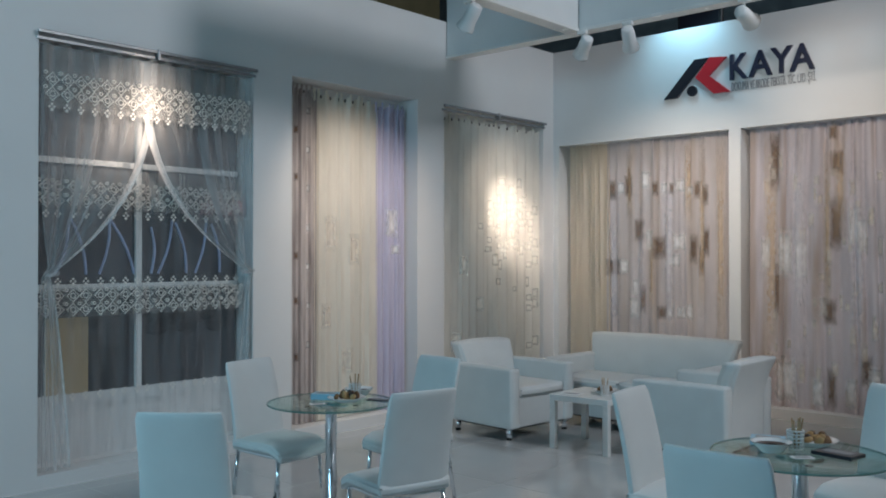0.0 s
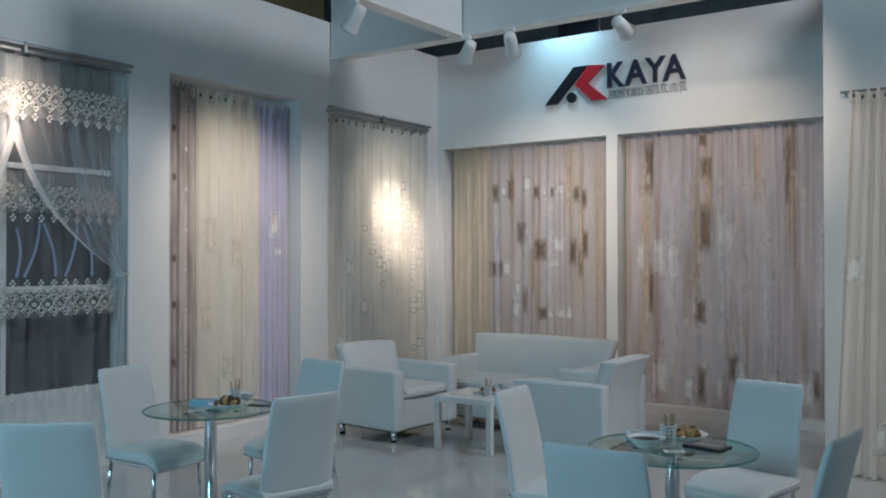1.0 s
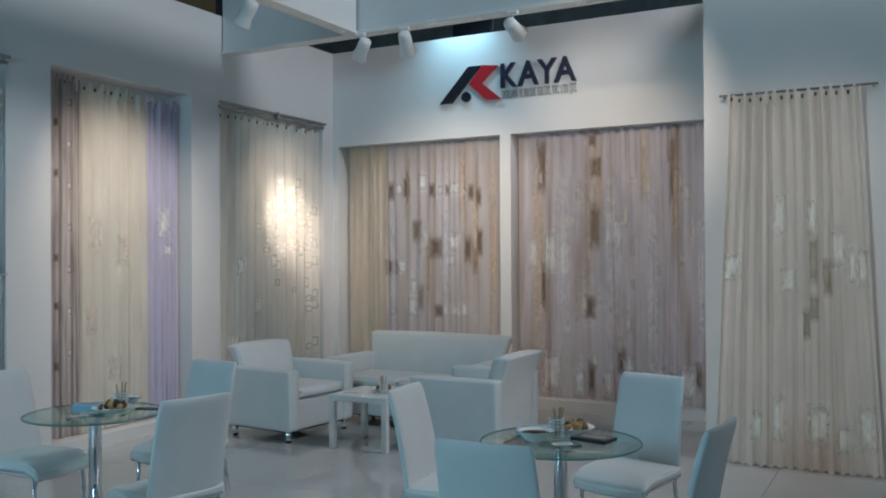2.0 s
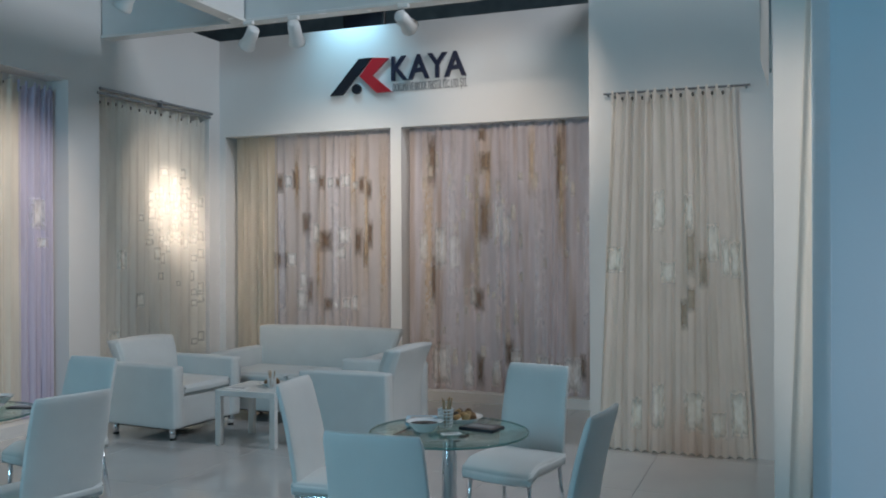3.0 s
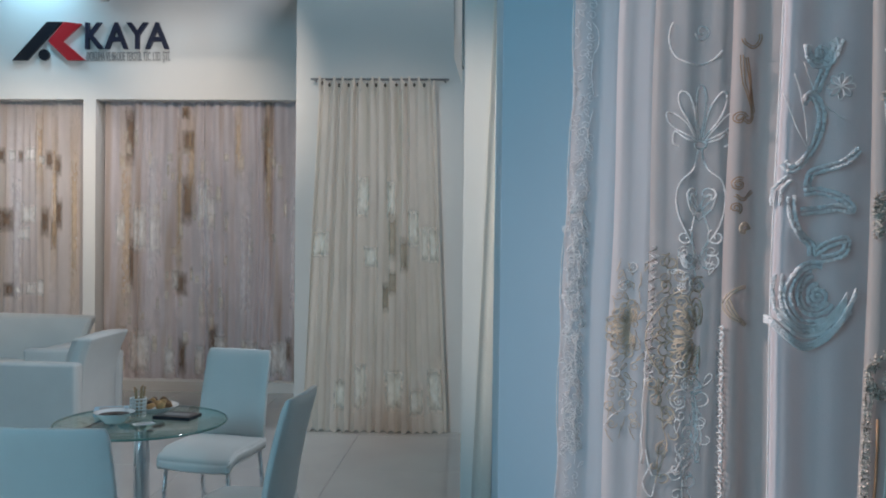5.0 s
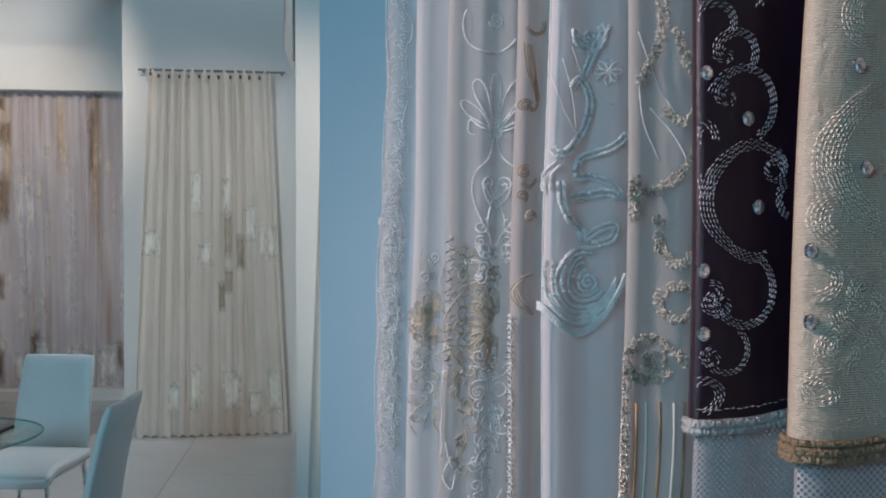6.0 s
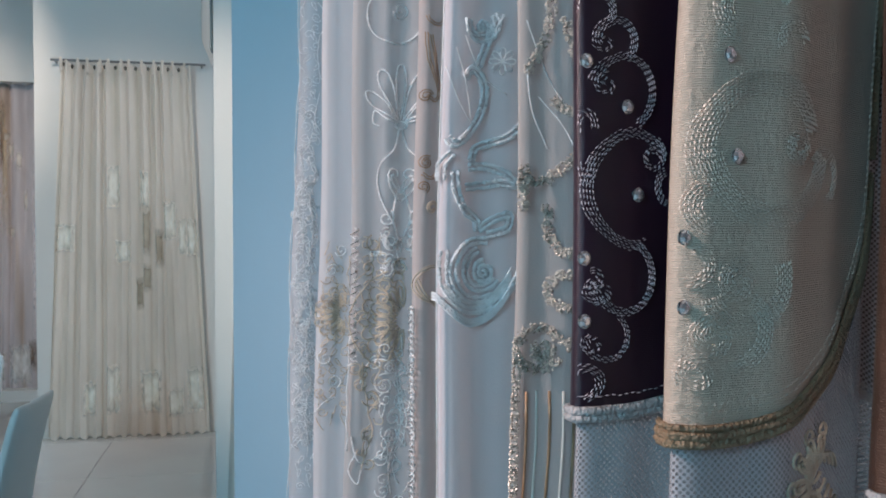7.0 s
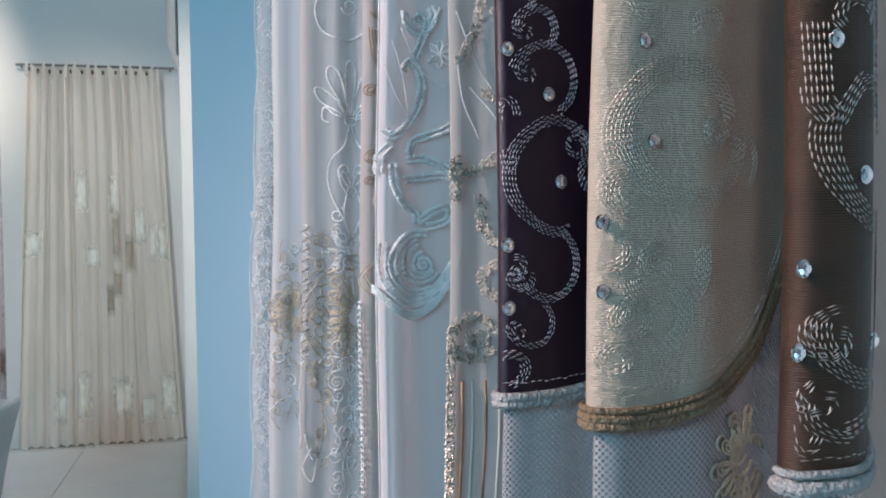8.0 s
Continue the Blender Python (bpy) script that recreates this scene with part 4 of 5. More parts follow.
# ---- table settings ----
def plate_of_food(x, y, z, seed, r=0.11):
    rng = random.Random(seed)
    ob = thing("snack_plate", Matrix.Translation((x, y, z)), "white oval plate heaped with brown pastries", "plate")
    dish = lathe(bmesh.new(), [(0.06, 0.0), (0.065, 0.004), (r, 0.026), (r + 0.004, 0.030), (r - 0.006, 0.027), (0.05, 0.010)], 32)
    part("dish", dish, PORCELAIN, ob, "", True)
    for k in range(16):
        b = bmesh.new()
        bmesh.ops.create_icosphere(b, subdivisions=2, radius=1)
        for v in b.verts:
            v.co *= 1 + 0.22 * noise.noise(v.co * 1.7 + Vector((k, seed, 0)))
        a, d = rng.uniform(0, math.tau), rng.uniform(0, 0.07)
        bmesh.ops.transform(b, matrix=Matrix.LocRotScale((d * math.cos(a), d * math.sin(a), 0.030 + rng.uniform(0, 0.03) * (1 - d / 0.09)), Euler((rng.random() * 3, rng.random() * 3, 0)), (0.024, 0.018, 0.013)), verts=b.verts)
        part("pastry", b, (FOOD, FOODDARK, FOODLIGHT)[k % 3], ob, "", True)
    return ob


FOOD = paint("baked_brown", (0.20, 0.10, 0.04), 0.6, vary=0.4, scale=40)
FOODDARK = paint("chocolate_brown", (0.045, 0.025, 0.018), 0.5, vary=0.4, scale=40)
FOODLIGHT = paint("golden_pastry", (0.45, 0.28, 0.12), 0.6, vary=0.3, scale=40)
WOOD = paint("light_wood", (0.45, 0.30, 0.17), 0.6, vary=0.2)
BLUEPACK = paint("pale_blue_pack", (0.30, 0.55, 0.68), 0.4)
PAPER = paint("white_paper", (0.78, 0.78, 0.76), 0.8)


def bowl(x, y, z, label, material):
    ob = thing("bowl", Matrix.Translation((x, y, z)), label, "bowl")
    part("body", lathe(bmesh.new(), [(0.04, 0.0), (0.045, 0.004), (0.085, 0.045), (0.088, 0.048), (0.082, 0.046), (0.04, 0.012)], 32), material, ob, "", True)
    part("filling", lathe(bmesh.new(), [(0.02, 0.034), (0.06, 0.036), (0.074, 0.034)], 24), FOODDARK, ob)
    return ob


def tumbler(x, y, z, seed):
    ob = thing("cutlery_cup", Matrix.Translation((x, y, z)), "perforated white cup holding wooden stirrers", "cup")
    rng = random.Random(seed)
    for k in range(6):
        part("cup_ring", tube(bmesh.new(), [((0.030 + 0.001 * k) * math.cos(a), (0.030 + 0.001 * k) * math.sin(a), 0.005 + 0.016 * k) for a in [i * math.tau / 18 for i in range(18)]], 0.0035, 5, True), PLASTIC, ob)
    for i in range(12):
        a = i * math.tau / 12
        part("cup_bar", tube(bmesh.new(), [(0.030 * math.cos(a), 0.030 * math.sin(a), 0.004), (0.035 * math.cos(a), 0.035 * math.sin(a), 0.086)], 0.003, 5), PLASTIC, ob)
    for k in range(5):
        a = rng.uniform(0, math.tau)
        part("stirrer", tube(bmesh.new(), [(0.01 * math.cos(a), 0.01 * math.sin(a), 0.01), (0.03 * math.cos(a), 0.03 * math.sin(a), 0.13 + 0.02 * rng.random())], 0.004, 5), WOOD, ob)
    return ob


def folder(x, y, z, rz, label, material, sx=0.16, sy=0.11, h=0.008):
    ob = thing("leaflet", pose(x, y, z, 0, 0, rz), label, "leaflet")
    part("cover", box(bmesh.new(), -sx / 2, -sy / 2, 0, sx / 2, sy / 2, h, 0.002, 1), material, ob)
    part("printed_strip", box(bmesh.new(), -sx * 0.35, -sy * 0.2, h + 0.0003, sx * 0.35, sy * 0.2, h + 0.0015), GREYTEXT, ob)
    return ob


TZ = 0.742
tx, ty = table_1
plate_of_food(tx + 0.09, ty + 0.04, TZ, 1)
tumbler(tx + 0.02, ty + 0.17, TZ, 3)
bowl(tx - 0.02, ty + 0.24, TZ, "white bowl on the glass table", PORCELAIN)
folder(tx - 0.08, ty + 0.03, TZ, 30, "pale blue packet on the glass table", BLUEPACK, 0.16, 0.10, 0.035)
folder(tx + 0.02, ty - 0.12, TZ, 60, "small white card on the glass table", PAPER, 0.09, 0.05, 0.002)
folder(tx + 0.20, ty + 0.20, TZ, 20, "dark folded leaflet on the glass table", BLACK, 0.14, 0.06)
tx, ty = table_2
plate_of_food(tx - 0.02, ty + 0.20, TZ, 2)
tumbler(tx - 0.04, ty + 0.06, TZ, 4)
bowl(tx - 0.10, ty - 0.06, TZ, "white bowl of dark sweets on the glass table", PORCELAIN)
folder(tx - 0.18, ty + 0.10, TZ, 20, "pale blue packet on the glass table", BLUEPACK, 0.15, 0.10, 0.03)
folder(tx + 0.14, ty + 0.06, TZ, -10, "dark printed booklet on the glass table", BLACK, 0.18, 0.12, 0.016)
folder(tx + 0.04, ty - 0.08, TZ, 40, "small white card on the glass table", PAPER, 0.09, 0.05, 0.002)
plate_of_food(-3.97, 6.42, 0.45, 5)
tumbler(-3.90, 6.30, 0.45, 6)
folder(-4.16, 6.20, 0.45, 10, "white leaflet on the coffee table", PAPER, 0.18, 0.12, 0.004)

# ---- fabric rack: samples hung edge-on one behind another ----
PURPLESATIN = paint("purple_satin", (0.016, 0.0015, 0.012), 0.38, vary=0.3, scale=8, bump=0.1, grain=500, coord="UV", sheen=0.05)
SATINGOLD = paint("pale_gold_satin", (0.62, 0.51, 0.41), 0.38, metal=0.1, vary=0.05, scale=14, bump=0.16, grain=600, coord="UV", stretch=(0.25, 3, 1))
SATINBROWN = paint("bronze_satin", (0.062, 0.030, 0.018), 0.40, metal=0.3, vary=0.25, scale=14, bump=0.16, grain=600, coord="UV", stretch=(0.25, 3, 1))


def satin(m, pitch, puff, depth=0.22):
    """Adds fine woven ribs and a soft puckered relief to a satin."""
    t = m.node_tree
    b = t.nodes["Principled BSDF"]
    c = t.nodes.new("ShaderNodeTexCoord")
    wv = t.nodes.new("ShaderNodeTexWave")
    wv.bands_direction = "Y"
    wv.inputs["Scale"].default_value = 0.314 / pitch
    wv.inputs["Distortion"].default_value = 1.2
    wv.inputs["Detail Scale"].default_value = 30.0
    t.links.new(c.outputs["UV"], wv.inputs["Vector"])
    n = noise_node(t, 280.0, 2.0, "UV", (1, 0.7, 1))
    mx = t.nodes.new("ShaderNodeMath")
    mx.operation = "MULTIPLY_ADD"
    mx.inputs[1].default_value = puff
    t.links.new(n.outputs["Fac"], mx.inputs[0])
    t.links.new(wv.outputs["Fac"], mx.inputs[2])
    bp = t.nodes.new("ShaderNodeBump")
    bp.inputs["Strength"].default_value, bp.inputs["Distance"].default_value = depth, 0.0010
    t.links.new(mx.outputs["Value"], bp.inputs["Height"])
    t.links.new(bp.outputs["Normal"], b.inputs["Normal"])
    return m


satin(PURPLESATIN, 0.0011, 0.5)
satin(SATINGOLD, 0.0012, 4.0, 0.6)
satin(SATINBROWN, 0.0012, 1.2, 0.4)
SILVERSTITCH = paint("silver_stitch", (0.52, 0.49, 0.54), 0.45, metal=0.1, vary=0.25, scale=60)
TONESTITCH = paint("champagne_stitch", (0.70, 0.62, 0.54), 0.45, metal=0.05, vary=0.25, scale=60)
PALESTITCH = paint("pale_bronze_stitch", (0.40, 0.35, 0.32), 0.5, metal=0.1, vary=0.3, scale=60)
IVORYCORD = paint("ivory_cord", (0.90, 0.90, 0.88), 0.6, vary=0.2, scale=80, bump=0.4, grain=900)
BEIGECORD = paint("beige_cord", (0.56, 0.47, 0.36), 0.5, metal=0.15, vary=0.3, scale=80)
BRONZECORD = paint("bronze_cord", (0.34, 0.22, 0.13), 0.45, metal=0.3, vary=0.3, scale=80)
BLUECORD = paint("pale_blue_cord", (0.88, 0.90, 0.92), 0.85, vary=0.12, scale=80, bump=0.6, grain=700, sheen=0.4)
GOLDBEAD = paint("gold_sequin", (0.56, 0.51, 0.45), 0.28, metal=0.3, vary=0.3, scale=120)
TRIMSILVER = paint("silver_braid", (0.42, 0.41, 0.41), 0.55, vary=0.2, scale=50, bump=0.6, grain=400)
TRIMTAN = paint("tan_braid", (0.24, 0.165, 0.10), 0.5, vary=0.2, scale=50, bump=0.6, grain=400)
SHEERA = sheer("ivory_organza", (0.70, 0.69, 0.70), 0.70, 0.06)
SHEERB = sheer("ivory_tulle", (0.56, 0.54, 0.53), 0.66, 0.06)
SHEERC = sheer("beige_tulle", (0.60, 0.54, 0.52), 0.74, 0.10)
SHEERD = sheer("white_organza", (0.80, 0.78, 0.81), 0.80, 0.05)
SHEERE = sheer("champagne_tulle", (0.58, 0.54, 0.51), 0.74, 0.08)


def net_cloth(name, colour, pitch):
    """Net with round holes in staggered rows."""
    m, t, b, out = nodes_of(name)
    c = t.nodes.new("ShaderNodeTexCoord")
    v = t.nodes.new("ShaderNodeTexVoronoi")
    v.inputs["Scale"].default_value = 1 / pitch
    v.inputs["Randomness"].default_value = 0.05
    mp = t.nodes.new("ShaderNodeMapping")
    mp.inputs["Rotation"].default_value = (0, 0, radians(45))
    t.links.new(c.outputs["UV"], mp.inputs["Vector"])
    t.links.new(mp.outputs["Vector"], v.inputs["Vector"])
    mr = t.nodes.new("ShaderNodeMapRange")
    mr.inputs["From Min"].default_value, mr.inputs["From Max"].default_value = 0.30, 0.42
    mr.inputs["To Min"].default_value, mr.inputs["To Max"].default_value = 0.30, 1.0
    t.links.new(v.outputs["Distance"], mr.inputs["Value"])
    b.inputs["Base Color"].default_value = (*colour, 1)
    b.inputs["Roughness"].default_value = 0.7
    tr = t.nodes.new("ShaderNodeBsdfTransparent")
    mx = t.nodes.new("ShaderNodeMixShader")
    t.links.new(mr.outputs["Result"], mx.inputs["Fac"])
    t.links.new(tr.outputs["BSDF"], mx.inputs[1])
    t.links.new(b.outputs["BSDF"], mx.inputs[2])
    t.links.new(mx.outputs["Shader"], out.inputs["Surface"])
    return m


NETGREY = net_cloth("grey_net", (0.36, 0.36, 0.38), 0.0026)


def sample_surface(ex, ey, turn, wave, seed, curl=0.0, lean=0.02, waves=55, size=1.0):
    """A hanging sample: a rounded fold at (ex, ey), then cloth running off at the turn angle."""
    c, s = math.cos(radians(turn)), math.sin(radians(turn))

    def surface(u, v, lift=0.0):
        sway = 0.003 * math.sin(2.3 * v + seed) + 0.0018 * math.sin(13 * v + 2 * seed) + lean * (v - 1.58)
        if u < 0:
            q = min(1.0, -u / 0.03)
            lx, ly = 0.012 * q * q, 0.004 + 0.02 * q
            nx, ny = -1.0, 0.1
        else:
            e = min(1.0, u / 0.014)
            lx = u
            ly = 0.004 * (1 - e) ** 2 + wave * min(1, u / 0.02) * math.sin(u * waves + seed + 1.3 * (v - 1.5)) + 0.35 * wave * math.sin(u * 140 + 2 * seed) + curl * u * u
            nx, ny = -(1 - e), -1.0
        lx += sway + nx * lift
        ly += ny * lift
        lx, ly = size * lx, size * ly
        return Vector((ex + lx * c - ly * s, ey + lx * s + ly * c, 1.565 + size * (v - 1.555)))

    return surface


def hang(seed, label, ex, ey, turn, width, material, wave, curl=0.0, lean=0.02, waves=55, z0=0.4, z1=2.05, size=1.0):
    ob = thing("fabric_sample", Matrix.Identity(4), label, "fabric sample", "fabric samples on the rack")
    s = sample_surface(ex, ey, turn, wave, seed, curl, lean, waves, size)
    part("cloth", sheet(bmesh.new(), s, -0.03, width, z0, z1, 60, 60), material, ob)
    z1 = 1.565 + size * (z1 - 1.555)
    part("hanger_bar", box(bmesh.new(), ex, ey - 0.006, z1 - 0.01, 0.80, ey + 0.006, z1 + 0.03, 0.003, 1), STEEL, ob)
    return ob, s


def flap(ob, s, ends, bottom, top, material, name, lift=0.004, n=40):
    """A solid satin piece over the net with a shaped lower edge bottom(u)."""
    u0, u1 = ends
    b = bmesh.new()
    uv = b.loops.layers.uv.verify()
    grid = []
    for i in range(n + 1):
        u = u0 + (u1 - u0) * i / n
        zb = bottom(max(0.0, u))
        grid.append([(b.verts.new(s(u, zb + (top - zb) * j / 24, lift)), u, zb + (top - zb) * j / 24) for j in range(25)])
    for i in range(n):
        for j in range(24):
            q = (grid[i][j], grid[i + 1][j], grid[i + 1][j + 1], grid[i][j + 1])
            f = b.faces.new([w[0] for w in q])
            f.smooth = True
            for loop, w in zip(f.loops, q):
                loop[uv].uv = (w[1], w[2])
    part(name, b, material, ob)


def edge_cord(ob, s, ends, bottom, offset, radius, material, name, lift=0.005, n=70):
    u0, u1 = ends
    pts = [s(u0 + (u1 - u0) * i / n, bottom(max(0.0, u0 + (u1 - u0) * i / n)) + offset, lift) for i in range(n + 1)]
    part(name, tube(bmesh.new(), pts, radius, 7), material, ob, "", True)


def arc_line(cu, cz, r0, r1, a0, a1, n=40, tall=1.0):
    """A line in the cloth's plane whose radius glides from r0 to r1; angles in degrees, 0 to the right, 90 up."""
    out = []
    for i in range(n + 1):
        k = i / n
        a, r = radians(a0 + (a1 - a0) * k), r0 + (r1 - r0) * k
        out.append((cu + r * math.cos(a), cz + tall * r * math.sin(a)))
    return out


def stitch(bm, a, b, width, proud):
    """One thread stitch: a spindle from a to b."""
    d = b - a
    n = Vector((0, -1, 0))
    w = d.cross(n).normalized() * width
    m = (a + b) / 2
    v = [bm.verts.new(p) for p in (a, m + w, b, m - w, m + n * proud)]
    for i in range(4):
        bm.faces.new((v[i], v[(i + 1) % 4], v[4]))


def stitched(ob, s, line, rows, gap, material, lift=0.006, long=0.0036, width=0.00030, name="stitched_scroll", limit=None):
    """Parallel rows of running stitches along a line on the cloth."""
    b = bmesh.new()
    for r in range(rows):
        off = (r - (rows - 1) / 2) * gap
        walkd, nextd, start = 0.0, 0.0, None
        prev = None
        for i in range(len(line)):
            p0, p1 = Vector(line[max(0, i - 1)]), Vector(line[min(len(line) - 1, i + 1)])
            t = (p1 - p0).normalized()
            p = Vector(line[i]) + Vector((-t.y, t.x)) * off
            if prev is not None:
                seg = (p - prev).length
                pos = 0.0
                while seg > 1e-9 and pos < seg:
                    step = min(seg - pos, nextd - walkd if nextd > walkd else 0.0)
                    if nextd <= walkd:
                        q = prev.lerp(p, pos / seg)
                        e = q + (p - prev).normalized() * long
                        if q.x > 0.0005 and (limit is None or q.x < limit):
                            jit = 0.0004 * math.sin(q.x * 9000 + r)
                            stitch(b, s(q.x, q.y + jit, lift), s(max(0.0006, e.x), e.y + jit, lift), width, 0.0007)
                        nextd = walkd + long * 1.10
                        continue
                    pos += step
                    walkd += step
            prev = p
    if len(b.verts):
        part(name, b, material, ob)
    else:
        b.free()


def corded(ob, s, lines, radius, material, name="corded_scroll", lift=0.004, sides=5, wob=0.0):
    """Cord laid along lines of (u, z) on the cloth."""
    for k, line in enumerate(lines):
        pts = []
        for i, (u, z) in enumerate(line):
            jit = wob * math.sin(i * 1.9 + k)
            pts.append(s(max(-0.012, u + jit), z + jit * 0.7, lift))
        b = tube(bmesh.new(), pts, radius, sides, False, [1 + 0.12 * math.sin(i * 2.3 + k) for i in range(len(pts))] if wob else None)
        part(name, b, material, ob, "", True)


crystal_mesh = mesh_of("crystal", lathe(bmesh.new(), [(0.0030, 0.0), (0.0034, 0.0008), (0.0028, 0.0017), (0.0017, 0.0024), (0.0004, 0.0025)], 8), CRYSTAL)
mount_mesh = mesh_of("mount", lathe(bmesh.new(), [(0.0038, -0.0004), (0.0038, 0.0005), (0.0034, 0.0008)], 14), CHROME)


def crystals(ob, s, spots, turn):
    for u, z in spots:
        p = s(max(0.001, u), z, 0.0048)
        m = Matrix.Translation(p) @ Matrix.Rotation(radians(turn), 4, "Z") @ Matrix.Rotation(radians(90), 4, "X")
        c = new("crystal", crystal_mesh)
        c.parent = ob
        c.matrix_local = m
        f = new("mount", mount_mesh)
        f.parent = c


def vine(ob, s, cu, top, low, seed, spread, radius, material, name, step=0.024, lift=0.003):
    """Hand-drawn looking scrollwork down the cloth: a wandering stem with curls and leaves off it."""
    r = random.Random(seed)
    lines, stem, z, k = [], [], top, 0
    while z > low:
        u = cu + 0.35 * spread * math.sin(k * 0.8 + seed) + r.uniform(-0.1, 0.1) * spread
        stem.append((u, z))
        if k % 2 == 0:
            side = 1 if (k // 2) % 2 else -1
            big = spread * r.uniform(0.28, 0.5)
            a = r.uniform(0, 60) if side > 0 else r.uniform(120, 180)
            lines.append(arc_line(u + side * big * 0.9, z - 0.004, big * 0.25, big, a + side * r.uniform(420, 560), a + 180, 26))
            if r.random() < 0.75:
                lines.append(arc_line(u - side * big * 0.8, z + 0.010, big * 0.3, big * 0.8, a - side * 300, a, 18))
        if r.random() < 0.55:
            d = r.uniform(-1, 1) * spread * 0.6
            lines.append([(u + d * math.sin(i / 8 * math.pi) * (0.6 + 0.4 * i / 8), z + 0.016 * i / 8 + 0.004 * math.sin(i)) for i in range(9)])
        z -= step * r.uniform(0.35, 0.65)
        k += 1
    fine = []
    for (a, b), (c, d) in zip(stem, stem[1:]):
        fine += [(a + (c - a) * i / 3, b + (d - b) * i / 3) for i in range(3)]
    corded(ob, s, lines + [fine], radius, material, name, lift, 5, 0.0003)


def curve(points, n=6):
    """A smooth line through a few points."""
    out = []
    for i in range(len(points) - 1):
        p0, p1, p2, p3 = [Vector(points[min(max(k, 0), len(points) - 1)]) for k in (i - 1, i, i + 1, i + 2)]
        for j in range(n):
            t = j / n
            q = 0.5 * (2 * p1 + (p2 - p0) * t + (2 * p0 - 5 * p1 + 4 * p2 - p3) * t * t + (3 * p1 - p0 - 3 * p2 + p3) * t * t * t)
            out.append((q.x, q.y))
    out.append(tuple(points[-1]))
    return out


def offset(line, d):
    out = []
    for i in range(len(line)):
        a, b = Vector(line[max(0, i - 1)]), Vector(line[min(len(line) - 1, i + 1)])
        t = (b - a).normalized() if (b - a).length > 1e-9 else Vector((1, 0))
        out.append((line[i][0] - t.y * d, line[i][1] + t.x * d))
    return out


def teardrop(cu, cz, angle, long, wide, n=16):
    """A closed petal outline that starts at (cu, cz) and points along the angle."""
    c, sn = math.cos(radians(angle)), math.sin(radians(angle))
    out = []
    for i in range(n + 1):
        k = i / n * math.tau
        a, w = long * (0.5 - 0.5 * math.cos(k)), wide * math.sin(k) * (0.5 - 0.5 * math.cos(k)) ** 0.6
        out.append((cu + a * c - w * sn, cz + a * sn + w * c))
    return out


def volute(cu, cz, r, start, turns=1.4, n=30):
    """A curl that winds in from radius r."""
    return arc_line(cu, cz, r, r * 0.18, start, start + 360 * turns, n)


def fan(cu, cz, r, a0, a1, count):
    """Petals round a centre, each with a smaller one in it and a scallop at its tip."""
    out = []
    for k in range(count):
        a = a0 + (a1 - a0) * (k + 0.5) / count
        out += [teardrop(cu + 0.25 * r * math.cos(radians(a)), cz + 0.25 * r * math.sin(radians(a)), a, 0.62 * r, 0.16 * r),
                teardrop(cu + 0.38 * r * math.cos(radians(a)), cz + 0.38 * r * math.sin(radians(a)), a, 0.36 * r, 0.08 * r, 10),
                arc_line(cu + 0.92 * r * math.cos(radians(a)), cz + 0.92 * r * math.sin(radians(a)), 0.14 * r, 0.14 * r, a - 120, a + 120, 12)]
    return out


def yarn(ob, s, line, radius, material, name, lift):
    """A fluffy uneven yarn laid along a line on the cloth."""
    r = random.Random(len(line) + int(line[0][1] * 1e4))
    pts, left = [line[0]], 0.0
    for a, b in zip(line, line[1:]):
        d = math.dist(a, b)
        n = max(1, int(d / (radius * 0.7)))
        pts += [(a[0] + (b[0] - a[0]) * (k + 1) / n, a[1] + (b[1] - a[1]) * (k + 1) / n) for k in range(n)]
    spots = [s(max(-0.012, u + r.uniform(-0.15, 0.15) * radius), z + r.uniform(-0.15, 0.15) * radius, lift + r.uniform(-0.2, 0.2) * radius) for u, z in pts]
    part(name, tube(bmesh.new(), spots, radius, 6, False, [1 + r.uniform(-0.3, 0.25) for _ in spots]), material, ob)


def filigree(ob, s, u0, u1, z0, z1, cell, seed, radius, material, name, lift=0.003):
    """Curls, petals and short stems scattered over a field of the cloth."""
    r = random.Random(seed)
    lines = []
    z = z0
    while z < z1:
        u = u0 + r.uniform(0, 0.4) * cell
        while u < u1:
            cu, cz, kind = u + r.uniform(-0.2, 0.2) * cell, z + r.uniform(-0.25, 0.25) * cell, r.random()
            if kind < 0.5:
                a = r.uniform(0, 360)
                lines.append(arc_line(cu, cz, cell * 0.46, cell * 0.08, a, a + r.choice((-1, 1)) * r.uniform(380, 560), 22))
            elif kind < 0.75:
                lines.append(teardrop(cu, cz - 0.3 * cell, r.uniform(40, 140), cell * 0.9, cell * 0.2, 12))
            else:
                d = r.uniform(-0.5, 0.5) * cell
                lines.append(curve([(cu - d, cz - 0.6 * cell), (cu + 0.3 * d, cz), (cu + d, cz + 0.6 * cell)], 5))
            u += cell
        z += cell * 0.9
    corded(ob, s, lines, radius, material, name, lift, 4, 0.0002)


